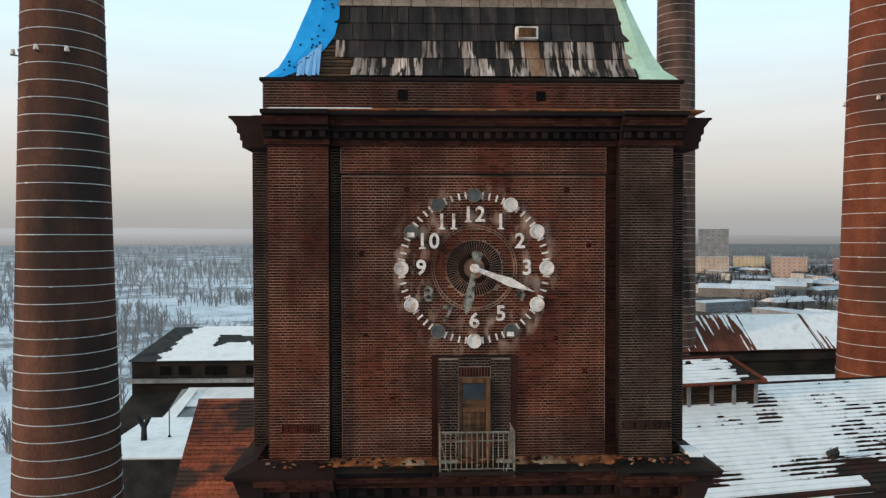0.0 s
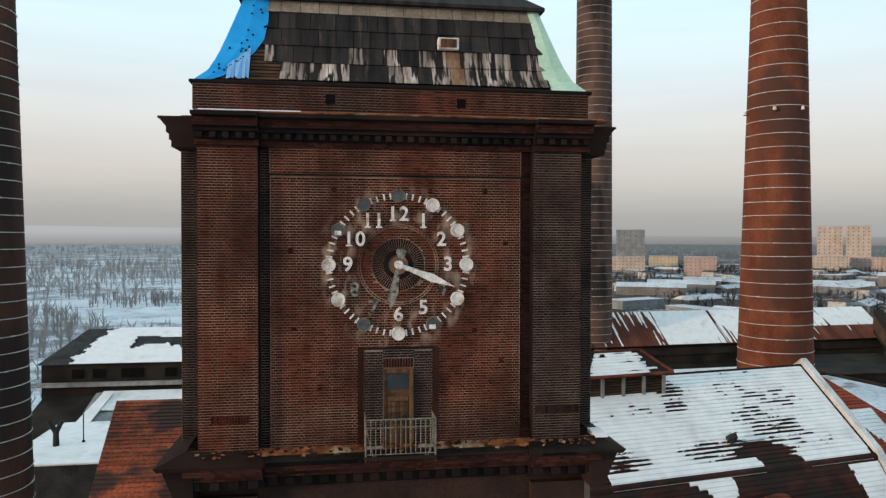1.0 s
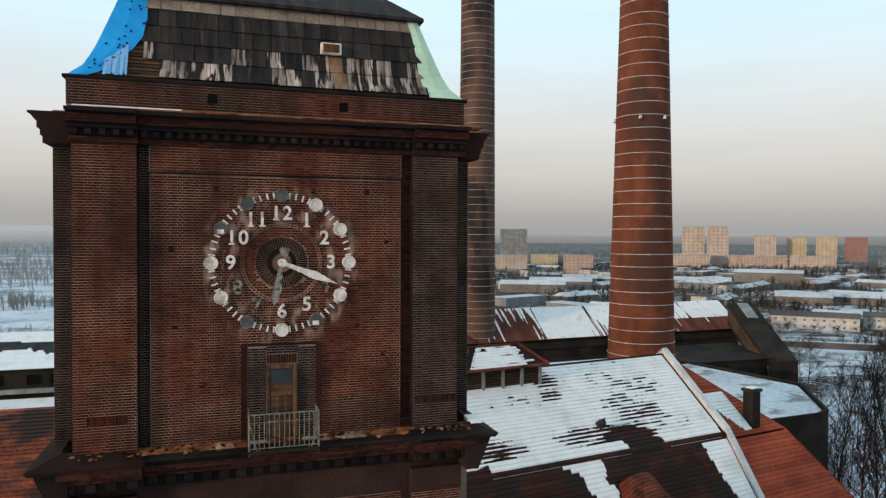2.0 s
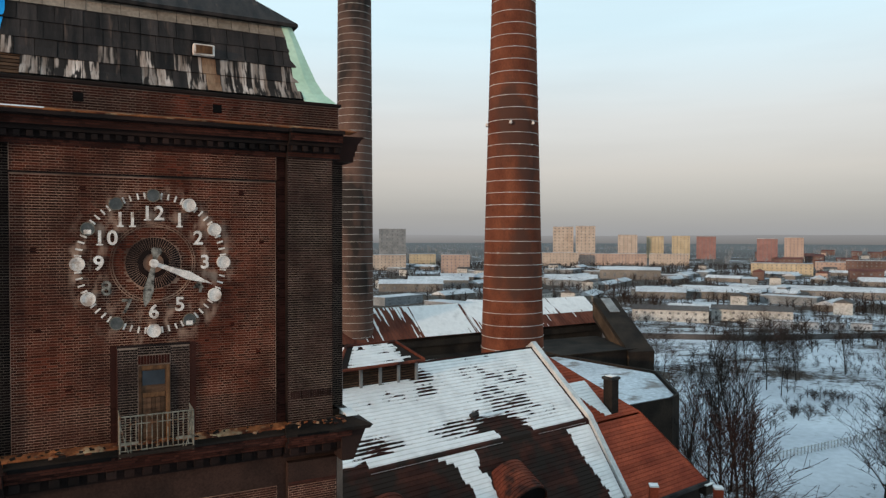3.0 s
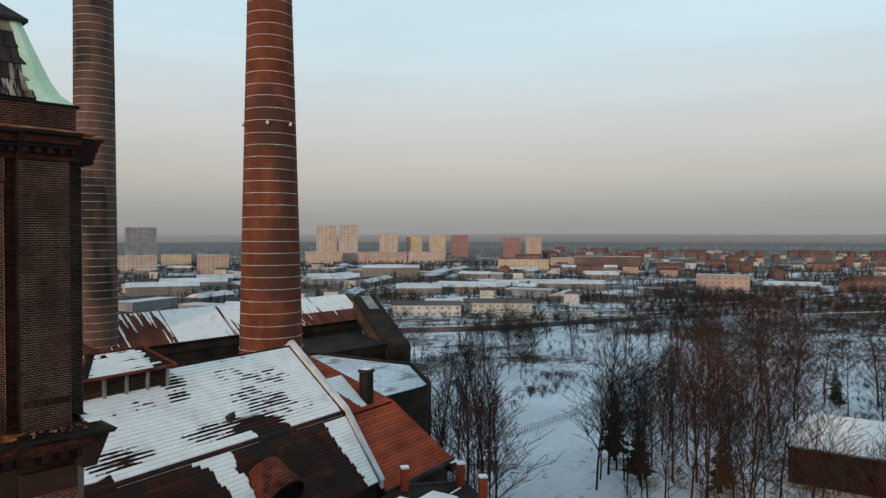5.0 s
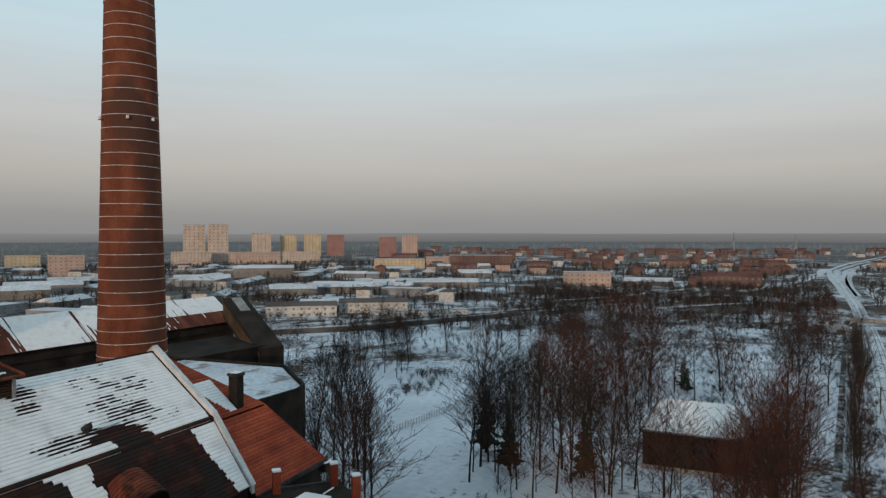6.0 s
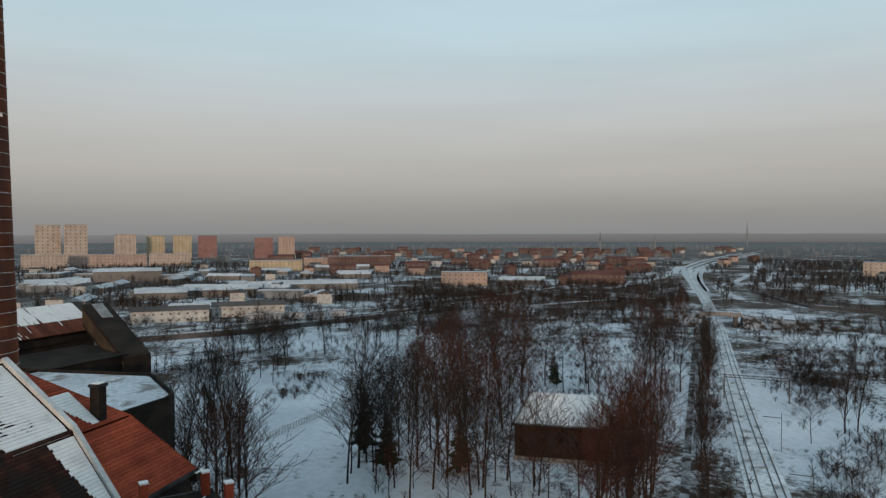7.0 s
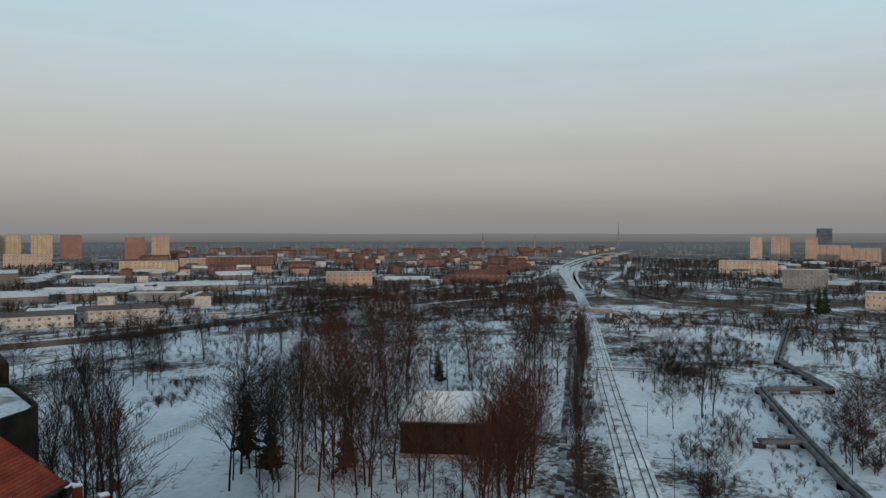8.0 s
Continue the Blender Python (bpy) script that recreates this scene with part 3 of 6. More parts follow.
        k += 1
    return rows


def wall_block(name, x0, x1, y0, y1, z0, z1, material="mortar", label=""):
    return part(name, boxed(x0, x1, y0, y1, z0, z1), material, tower, label)


core = wall_block("wall", -6.2, 6.2, 1.35, 11.0, 20.0, 49.3, "mortar_dark")
lower_shaft = wall_block("lower_wall", -5.6, 5.6, 0.2, 1.3, 20.0, 38.9, "render_wall")
centre = wall_block("wall_panel", -3.55, 3.55, 0.0, 1.34, TH, 48.3, "mortar")
frieze = wall_block("frieze", -3.55, 3.55, -0.07, 0.0, 47.52, 48.3, "mortar")
# the left strip's shade is put into its darker brick and mortar
slot_l = wall_block("recess_strip", -3.85, -3.55, 0.2, 1.34, TH, 48.3, "mortar_dark", "recessed strip with its shade in dark brick")
slot_r = wall_block("recess_strip", 3.55, 3.87, 0.1, 1.34, TH, 48.3, "brick_mid", "dark recessed strip")
pil_l = wall_block("pilaster", -5.45, -3.85, -0.2, 1.34, TH, 48.3, "mortar")
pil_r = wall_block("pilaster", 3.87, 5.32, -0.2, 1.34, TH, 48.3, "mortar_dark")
attic = wall_block("attic_wall", -5.6, 5.6, 0.0, 11.2, 49.25, 50.0, "mortar_dark")
# cornices
def cornice(name, z, steps, halves, dent_z, dent, mats=("brick_dark", "brick_dark"), label=""):
    """Stepped mouldings over bay and pilasters; halves: (x0, x1, extra) for each length."""
    for x0, x1, ex in halves:
        prof = [(1.34, z)]
        zz = z
        for dz, dy in steps:
            prof += [(-dy - ex, zz), (-dy - ex, zz + dz)]
            zz += dz
        prof += [(1.34, zz)]
        c = part(name, prism(prof, x0, x1), mats[0], tower, label)
        n = max(2, round((x1 - x0) / dent[1]))
        for i in range(n):
            xc = x0 + (i + 0.5) * (x1 - x0) / n
            d = part("dentil", boxed(xc - dent[0] / 2, xc + dent[0] / 2, -ex - dent[2], -ex - steps[0][1] + 0.0, dent_z, dent_z + dent[3], bevel=0.008), mats[1], c)


BAYS = ((-5.5, -3.8, 0.2), (-3.796, 3.846, 0.0), (3.85, 5.55, 0.2))
cornice("cornice", 48.25, ((0.2, 0.1), (0.16, 0.16), (0.12, 0.3), (0.26, 0.42), (0.1, 0.6)), BAYS, 48.43, (0.16, 0.31, 0.3, 0.16), label="sooty moulded brick cornice")
for sx in (-1, 1):
    prof = [(5.3, 48.25), (6.22, 48.25), (6.22, 48.42), (6.28, 48.45), (6.28, 48.6), (6.36, 48.66), (6.36, 48.82), (6.42, 48.88), (6.52, 49.02), (6.58, 49.04), (6.58, 49.1), (5.3, 49.1)]
    part("corner_cornice", prism([(sx * a, z) for a, z in prof], 0.3, 11.0, "y"), "brick_soot", tower, "sooty corner moulding")
part("flashing", prism([(-0.6, 49.1), (-0.62, 49.13), (0.02, 49.27), (0.02, 49.1)], -5.45, 6.0), "rust", tower, "rusty flashing strip")
part("flashing_snow", prism([(-0.5, 49.14), (-0.45, 49.17), (-0.1, 49.26), (-0.1, 49.2)], -5.4, -2.7), "snow", tower, "thin strip of snow")
part("attic_coping", boxed(-5.68, 5.68, -0.07, 11.27, 49.96, 50.06, bevel=0.02), "brick_dark", tower)
for hx, hz_ in ((-1.9, 49.62), (1.8, 49.6)):
    part("vent_hole", boxed(hx - 0.13, hx + 0.13, -0.012, 0.06, hz_ - 0.13, hz_ + 0.13), "void", tower, "small dark vent hole")

# foot of the clock storey: ledge roof, corner caps, dentils
part("ledge_flashing", prism([(0.0, 39.92), (-0.3, 39.84), (-0.32, 39.7), (0.0, 39.7)], -5.7, 5.75), "rust", tower, "rusty peeling ledge flashing")
part("ledge_roof", prism([(-0.28, 39.8), (-0.58, 39.72), (-0.6, 39.67), (0.0, 39.67)], -3.7, 3.75), "lead", tower, "sagging tarred ledge roof")
for sx in (-1, 1):
    bm = bmesh.new()
    x0, x1 = sx * 3.75, sx * 5.75
    poly(bm, [(x0, -0.28, 39.88), (x1, -0.28, 40.0), (x1 + sx * 0.7, -0.9, 39.74), (x0 - sx * 0.1, -0.82, 39.7), (x1, 4, 40.1), (x1 + sx * 0.7, 4, 39.74),
              (x0, -0.28, 39.62), (x1 + sx * 0.62, -0.84, 39.62), (x0 - sx * 0.1, -0.78, 39.62), (x1 + sx * 0.62, 4, 39.62)],
         [(0, 1, 2, 3), (1, 4, 5, 2), (3, 2, 7, 8), (2, 5, 9, 7), (0, 3, 8, 6)])
    part("corner_cap", bm, "lead" if sx > 0 else "brick_soot", tower, "bent black sheet-metal corner cap" if sx > 0 else "rusty brown sheet-metal corner cap")
cornice("lower_cornice", 38.8, ((0.22, -0.1), (0.2, 0.15), (0.2, 0.35), (0.25, 0.55)), ((-5.75, -3.7, 0.2), (-3.696, 3.746, 0.0), (3.75, 5.8, 0.2)), 38.97, (0.26, 0.46, 0.28, 0.22), label="blackened moulded brick ledge cornice")
part("cap_snow", prism([(0.3, 40.06), (-0.25, 40.03), (-0.45, 39.97), (0.3, 39.9)], 5.72, 6.1), "snow", tower, "patch of snow on the cap")
for sx in (-1, 1):
    part("lower_cornice", prism([(sx * 5.5, 38.6), (sx * 5.9, 38.6), (sx * 6.3, 39.55), (sx * 5.5, 39.55)], -0.6, 11.0, "y"), "brick_dark", tower)
    part("lower_pilaster", boxed(min(sx * 3.9, sx * 5.5), max(sx * 3.9, sx * 5.5), -0.05, 0.22, 20.0, 38.6), "render_wall", tower)

# torn scraps of flashing and rubble along the ledge
rs = random.Random(17)
for k in range(170):
    x, y = rs.uniform(-5.6, 5.6), rs.uniform(-0.62, -0.04)
    z = 39.9 + 0.28 * (y + 0.0) * (0.35 if y > -0.3 else 1.0) - (0.0 if y > -0.3 else -0.13)
    a, b, c = rs.uniform(0.02, 0.1), rs.uniform(0.015, 0.05), rs.uniform(0.004, 0.014)
    part("scrap", box(bmesh.new(), -a, a, -b, b, -c, c, pose(x, y, z + c, rs.uniform(5, 40), rs.uniform(-14, 14), rs.uniform(-40, 40))), rs.choice(("rust", "rust", "rust", "lead", "panel_rust", "brick_mid", "lead")), tower)
# solid black strips stand in for the shade under the ledge metal
part("ledge_gap", boxed(-3.6, -1.15, -0.625, -0.5, 39.6, 39.7), "void", tower, "gap under the sagging sheet, its shade a black strip")
part("ledge_gap", boxed(4.0, 5.0, -0.86, -0.7, 39.63, 39.7), "void", tower, "gap under the bent cap, its shade a black strip")

# mansard roof: bell-cast foot, hipped
PROF = ((0.0, 50.05), (0.33, 50.4), (0.55, 50.85), (0.78, 51.5), (1.2, 52.75))


def inset(z):
    for (a, z0), (b, z1) in zip(PROF, PROF[1:]):
        if z <= z1:
            return a + (b - a) * (z - z0) / (z1 - z0)
    return PROF[-1][0]


def mansard():
    bm, hw, prev = bmesh.new(), 5.5, None
    for i, z in PROF:
        ring = [bm.verts.new((sx * (hw - i), 0.08 + i if sy < 0 else 11.1 - i, z)) for sx, sy in ((-1, -1), (1, -1), (1, 1), (-1, 1))]
        if prev:
            for k in range(4):
                bm.faces.new((prev[k], prev[(k + 1) % 4], ring[(k + 1) % 4], ring[k]))
        prev = ring
    bm.faces.new(prev)
    return bm


part("mansard_deck", mansard(), "tar", tower, "dark boarded mansard deck")


def on_front(x, z, lift):
    return Vector((x, 0.08 + inset(z) - lift, z + lift * 0.3))


def roof_sheet(x0, x1, z0, z1, lift, material, name="roof_sheet", label=""):
    bm, top, bot = bmesh.new(), [], []
    zs = [z0, (z0 + z1) / 2, z1]
    grid = [[bm.verts.new(on_front(x, z, l + (0.03 if z == z0 else 0.0))) for x in (x0, x1)] for l in (lift, lift - 0.03) for z in zs]
    for r in (0, 1):
        bm.faces.new((grid[r][0], grid[r][1], grid[r + 1][1], grid[r + 1][0]))
    bm.faces.new((grid[0][0], grid[3][0], grid[3][1], grid[0][1]))
    for c in (0, 1):
        for r in (0, 1):
            bm.faces.new((grid[r][c], grid[r + 1][c], grid[r + 4][c], grid[r + 3][c]))
    return part(name, bm, material, tower, label)


rnd = random.Random(5)
ROWS = ((50.12, 50.74, "panel_pale", -3.3, 4.6), (50.7, 51.27, "panel_pale", -3.75, 4.45), (51.23, 51.8, "panel", -3.85, 4.4), (51.76, 52.32, "panel", -3.95, 4.4), (52.28, 52.7, "panel_beige", -4.05, 4.35))
for z0, z1, mt, xa, xb in ROWS:
    x = xa
    while x < xb - 0.2:
        wd = min(rnd.choice((0.3, 0.42, 0.5, 0.55)), xb - x)
        use = mt
        if mt == "panel_pale" and rnd.random() < (0.24 if z0 < 50.5 else (0.75 if x < 0.5 else 0.35)):
            use = "panel"
        if 1.2 < x < 1.85 and z1 < 51.3:
            use = "panel_rust"
        roof_sheet(x + 0.008, x + wd - 0.008, z0, z1 + rnd.uniform(-0.01, 0.01), 0.06 + rnd.uniform(0, 0.02), use)
        x += wd
hatch = part("roof_hatch", boxed(1.2, 1.82, 0.5, 0.75, 51.28, 51.62, bevel=0.02), "dial", tower, "white-framed broken roof hatch")
part("hatch_board", boxed(1.27, 1.75, 0.47, 0.52, 51.33, 51.57), "wood", hatch, "rusty brown board in the hatch")


def hip_sheet(sx, rows, lift, material, name, label):
    """A sheet bent round the hip: rows of z and how far it reaches on to the front; it goes half a metre round the side."""
    bm, prev = bmesh.new(), None
    for z, reach in rows:
        i, hw = inset(z), 5.5
        cx = sx * (hw - i + lift * 0.7)
        yy = 0.08 + i
        ring = [bm.verts.new(p) for p in ((cx - sx * reach, yy - lift, z), (cx - sx * reach * 0.5, yy - lift * 1.5, z), (cx, yy - lift, z), (cx + sx * lift * 0.2, yy + 0.8, z))]
        if prev:
            for k in range(3):
                bm.faces.new((prev[k], prev[k + 1], ring[k + 1], ring[k]))
        prev = ring
    bmesh.ops.recalc_face_normals(bm, faces=bm.faces[:])
    ob = part(name, bm, material, tower, label)
    sol = ob.modifiers.new("thick", "SOLIDIFY")
    sol.thickness = 0.02
    return ob


hip_sheet(-1, ((50.06, 0.45), (50.2, 0.6), (50.4, 0.7), (50.7, 0.8), (51.0, 0.95), (51.4, 1.05), (52.0, 0.95), (52.72, 0.7)), 0.1, "tarp", "tarpaulin", "torn bright blue tarpaulin over the hip")
hip_sheet(1, ((50.06, 1.05), (50.4, 0.88), (50.85, 0.75), (51.5, 0.55), (52.2, 0.4), (52.72, 0.35)), 0.09, "copper", "hip_flashing", "pale green copper hip flashing")
for k in range(6):
    xx, bm = -4.72 + k * 0.1, bmesh.new()
    poly(bm, [on_front(xx, 50.08 + 0.05 * (k % 3), 0.09 + 0.02 * (k % 2)), on_front(xx + 0.1, 50.1, 0.09 + 0.02 * ((k + 1) % 2)), on_front(xx + 0.1, 50.75 + 0.08 * k, 0.1), on_front(xx, 50.68 + 0.08 * k, 0.1)], [(0, 1, 2, 3)])
    ob = part("tarp_tatter", bm, "tarp_worn", tower, "frayed pale blue sheet")
    ob.modifiers.new("thick", "SOLIDIFY").thickness = 0.012
# eyelets of the tarpaulin
rt = random.Random(8)
for k in range(26):
    z = 50.25 + 2.2 * rt.random()
    xx = -5.5 + inset(z) + 0.1 + rt.random() * (0.35 + 0.25 * (z - 50))
    part("eyelet", boxed(xx - 0.022, xx + 0.022, 0.08 + inset(z) - 0.165, 0.08 + inset(z) - 0.1, z - 0.022, z + 0.022), "void", tower)
for k in range(9):
    z = 50.12 + k * 0.11
    bm = bmesh.new()
    xa = -5.2 + inset(z)
    poly(bm, [on_front(xa, z, 0.05), on_front(-3.3, z, 0.05), on_front(-3.3, z + 0.085, 0.04), on_front(xa, z + 0.085, 0.04)], [(0, 1, 2, 3)])
    ob = part("lath", bm, "lath", tower)
    ob.modifiers.new("thick", "SOLIDIFY").thickness = 0.02

# upper roof
bm = bmesh.new()
hw, z0 = 4.55, 52.78
poly(bm, [(-hw, 1.0, z0), (hw, 1.0, z0), (hw, 10.15, z0), (-hw, 10.15, z0), (0, 5.6, 56.6), (-hw, 1.0, z0 - 0.1), (hw, 1.0, z0 - 0.1), (hw, 10.15, z0 - 0.1), (-hw, 10.15, z0 - 0.1)],
     [(0, 1, 4), (1, 2, 4), (2, 3, 4), (3, 0, 4), (5, 6, 1, 0), (6, 7, 2, 1), (7, 8, 3, 2), (8, 5, 0, 3), (8, 7, 6, 5)])
part("upper_roof", bm, "panel", tower, "dark sheet pyramid roof")
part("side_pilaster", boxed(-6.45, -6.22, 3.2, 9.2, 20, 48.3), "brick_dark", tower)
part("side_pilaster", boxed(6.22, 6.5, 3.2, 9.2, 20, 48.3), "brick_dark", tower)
part("drainpipe", (lambda b: (tube(b, (-5.62, 0.9, 20), (-5.62, 0.9, 48.2), 0.07, 0.07, 8), b)[1])(bmesh.new()), "lead", tower)

# door and balcony
surround = part("door_surround", boxed(-0.97, 0.97, -0.09, -0.004, TH, 42.62), "mortar_dark", tower)
for sx in (-1, 1):
    part("side_face", boxed(sx * 0.975 - 0.012, sx * 0.975 + 0.012, -0.1, -0.003, TH, 42.62), "brick_mid", surround)
    part("edge_course", boxed(sx * 1.07 - 0.085, sx * 1.07 + 0.085, -0.009, 0.0, TH, 42.66), "brick_mid", surround)
door = part("balcony_door", boxed(-0.4, 0.4, -0.13, -0.1, 39.9, 41.98), "lath", tower, "boarded brown wooden balcony door")
part("door_frame", boxed(0.3, 0.42, -0.17, -0.1, 39.9, 42.06, bevel=0.01), "wood", door, "light wooden jamb")
part("door_frame", boxed(-0.42, -0.34, -0.17, -0.1, 39.9, 42.06, bevel=0.01), "lath", door)
part("door_frame", boxed(-0.34, 0.3, -0.17, -0.1, 41.94, 42.06, bevel=0.01), "wood", door)
part("door_pane", boxed(-0.32, 0.28, -0.14, -0.12, 41.5, 41.92), "glass", door, "dark empty pane")
part("door_board", boxed(-0.32, 0.28, -0.16, -0.13, 41.15, 41.28, bevel=0.01), "wood", door, "pale nailed board")
for k in range(5):
    part("door_plank", boxed(-0.32 + k * 0.12, -0.21 + k * 0.12, -0.155, -0.13, 39.95, 41.14, bevel=0.006), "lath", door)
balcony = part("balcony", boxed(-0.98, 0.98, -1.0, -0.1, 39.74, 39.84, bevel=0.01), "lead", tower, "narrow iron balcony with flaking pale paint")
def bar(a, b, r=0.016, name="bar"):
    bm = bmesh.new()
    tube(bm, a, b, r, r, 6)
    return part(name, bm, "rail", balcony)
for z in (40.84, 40.62, 39.9):
    bar((-0.95, -0.95, z), (0.95, -0.95, z), 0.022 if z > 40.7 else 0.016, "railing")
    for sx in (-0.95, 0.95):
        bar((sx, -0.95, z), (sx, -0.05, z), 0.018, "railing")
for k in range(15):
    x = -0.95 + 1.9 * k / 14
    bar((x, -0.95, 39.72 if k in (0, 2, 12, 14) else 39.88), (x, -0.95, 40.86 if k in (0, 14) else 40.83), 0.024 if k in (0, 14) else 0.014)
for sx in (-1, 1):
    bar((sx * 0.94, -0.96, 40.6), (sx * 0.72, -0.96, 39.75), 0.014, "brace")
    for k in range(5):
        bar((sx * 0.95, -0.8 + 0.15 * k, 39.88), (sx * 0.95, -0.8 + 0.15 * k, 40.83), 0.012)
    part("bracket", boxed(sx * 0.7 - 0.22, sx * 0.7 + 0.22, -0.98, -0.93, 40.06, 40.14), "rail", balcony, "pale plate behind the bars")

# clock
clock = thing("tower_clock", "weathered tower clock with pale numerals, lamp discs and hands", "clock")
clock.matrix_basis = pose(0, -0.016, 45.0)


def disc(r, y0, y1, x=0.0, z=0.0, n=24):
    bm = bmesh.new()
    tube(bm, (x, y0, z), (x, y1, z), r, r, n)
    return bm


def ring(r0, r1, y0, y1, n=48, x=0.0, z=0.0):
    bm = bmesh.new()
    vs = [[bm.verts.new((x + r * math.sin(2 * math.pi * i / n), y, z + r * math.cos(2 * math.pi * i / n))) for i in range(n)] for r, y in ((r0, y1), (r0, y0), (r1, y0), (r1, y1))]
    for a, b in ((0, 1), (1, 2), (2, 3)):
        for i in range(n):
            bm.faces.new((vs[a][i], vs[a][(i + 1) % n], vs[b][(i + 1) % n], vs[b][i]))
    bmesh.ops.recalc_face_normals(bm, faces=bm.faces[:])
    return bm


LIT = {12: "lamp_clear", 11: "lamp_clear", 10: "lamp_clear", 7: "lamp_clear", 5: "lamp_clear"}
for h in range(1, 13):
    a = h * math.pi / 6
    x, z = 1.95 * math.sin(a), 1.95 * math.cos(a)
    d = part("lamp_disc", disc(0.165, -0.06, 0.0, x, z), LIT.get(h, "dial"), clock, "round white lamp disc" if h not in LIT else "round dark lamp disc with broken glass")
    part("rim", ring(0.16, 0.195, -0.085, 0.0, 24, x, z) if h not in LIT else ring(0.165, 0.188, -0.075, 0.0, 24, x, z), "dial" if h not in LIT else "rail", d)
    if h in (5, 10):
        part("shard", boxed(x - 0.1, x + 0.09, -0.07, -0.06, z - 0.14, z - 0.02), "dial", d, "remaining white glass")
for k in range(60):
    if k % 5 in (0,):
        continue
    a = k * math.pi / 30
    if k % 5 in (1, 4):
        a += 0.012 if k % 5 == 1 else -0.012
    bm = box(bmesh.new(), -0.024, 0.024, -0.035, 0.0, 1.86, 2.04)
    bmesh.ops.transform(bm, matrix=Matrix.Rotation(a, 4, "Y"), verts=bm.verts[:])
    part("minute_mark", bm, "dial", clock)
def digit_mesh(ch, material):
    """A raised digit; the ones have a foot and a flag as in old-style figures."""
    cu = bpy.data.curves.new("numeral", "FONT")
    cu.body, cu.size, cu.extrude, cu.offset, cu.align_x, cu.align_y = ch, 0.56, 0.015, 0.012, "CENTER", "CENTER"
    tmp = bpy.data.objects.new("numeral", cu)
    me = bpy.data.meshes.new_from_object(tmp)
    bpy.data.objects.remove(tmp)
    bm = bmesh.new()
    bm.from_mesh(me)
    bmesh.ops.remove_doubles(bm, verts=bm.verts[:], dist=0.0005)
    if ch == "1":
        lo, hi = min(v.co.y for v in bm.verts), max(v.co.x for v in bm.verts)
        box(bm, hi - 0.125, hi + 0.05, lo - 0.01, lo + 0.03, -0.016, 0.016)
    bm.to_mesh(me)
    bm.free()
    me.materials.clear()
    me.materials.append(M[material])
    return me


for h in range(1, 13):
    a = h * math.pi / 6
    for ch, dx in zip(str(h), (0.0,) if h < 10 else (-0.16, 0.16)):
        nm = new("numeral", digit_mesh(ch, "dial" if h not in (4, 7, 8) else "hand_dirty"))
        nm.parent = clock
        nm.matrix_basis = pose(1.42 * math.sin(a) + dx, -0.03, 1.42 * math.cos(a), 90, 0, 0)
        if h in (4, 7, 8):
            tagged(nm, "flaked and half-lost numeral")
part("dial_ring", ring(1.06, 1.085, -0.012, 0.0), "mortar", clock)
part("dial_ring", ring(1.13, 1.15, -0.012, 0.0), "mortar", clock)
part("dial_disc", ring(0.28, 0.74, -0.008, 0.0), "brick_dark", clock, "dark ring of radial bricks")
part("dial_ring", ring(0.74, 0.76, -0.014, 0.0), "mortar", clock)
for k in range(60):
    for r0, r1, nm in ((0.42, 0.73, "radial_joint"), (1.09, 1.125, "ring_joint")):
        bm = box(bmesh.new(), -0.006, 0.006, -0.013, 0.0, r0, r1)
        bmesh.ops.transform(bm, matrix=Matrix.Rotation(k * math.pi / 30, 4, "Y"), verts=bm.verts[:])
        part(nm, bm, "mortar", clock)


def clock_hand(name, pts, ang, y, material, label):
    bm = bmesh.new()
    f = [bm.verts.new((x, y - 0.02, z)) for x, z in pts]
    b = [bm.verts.new((x, y + 0.02, z)) for x, z in pts]
    bm.faces.new(f)
    bm.faces.new(b[::-1])
    for i in range(len(pts)):
        j = (i + 1) % len(pts)
        bm.faces.new((f[i], f[j], b[j], b[i]))
    bmesh.ops.recalc_face_normals(bm, faces=bm.faces[:])
    bmesh.ops.transform(bm, matrix=Matrix.Rotation(radians(ang), 4, "Y"), verts=bm.verts[:])
    return part(name, bm, material, clock, label)


def shape(*half):
    return [(w_, z_) for w_, z_ in half] + [(-w_, z_) for w_, z_ in half[::-1] if w_ > 0]


clock_hand("minute_hand", shape((0.045, 0.0), (0.06, 0.2), (0.075, 0.6), (0.12, 1.0), (0.07, 1.3), (0.0, 1.72)), 111.5, -0.24, "dial", "pale pointed minute hand")
clock_hand("hour_hand", shape((0.1, -0.45), (0.16, -0.36), (0.07, -0.2), (0.05, 0.0), (0.09, 0.5), (0.14, 0.8), (0.1, 1.05), (0.0, 1.28)), 191.0, -0.19, "hand_dirty", "flaked dark hour hand with a tail")
part("hub", disc(0.12, -0.3, 0.0), "dial", clock, "pale round hub")


# ---- factory chimneys ----
def chimney(cx, cy, top, r_at, taper, zref, step, material, label, lamps_z=None, lamp_dirs=()):
    """A round tapered stack with steel hoops; its radius is r_at at height zref."""
    c = thing("factory_chimney", label, "chimney", pose(cx, cy, 0), "factory chimneys")
    rad = lambda z: r_at + taper * (zref - z)
    bm, n, prev = bmesh.new(), 56, None
    for k in range(25):
        z = top * k / 24
        rr = [bm.verts.new((rad(z) * math.cos(2 * math.pi * i / n), rad(z) * math.sin(2 * math.pi * i / n), z)) for i in range(n)]
        if prev:
            for i in range(n):
                f = bm.faces.new((prev[i], prev[(i + 1) % n], rr[(i + 1) % n], rr[i]))
                f.smooth = True
        prev = rr
    bm.faces.new(prev)
    part("shaft", bm, material, c)
    z, k, rnd = 12.0, 0, random.Random(int(cx))
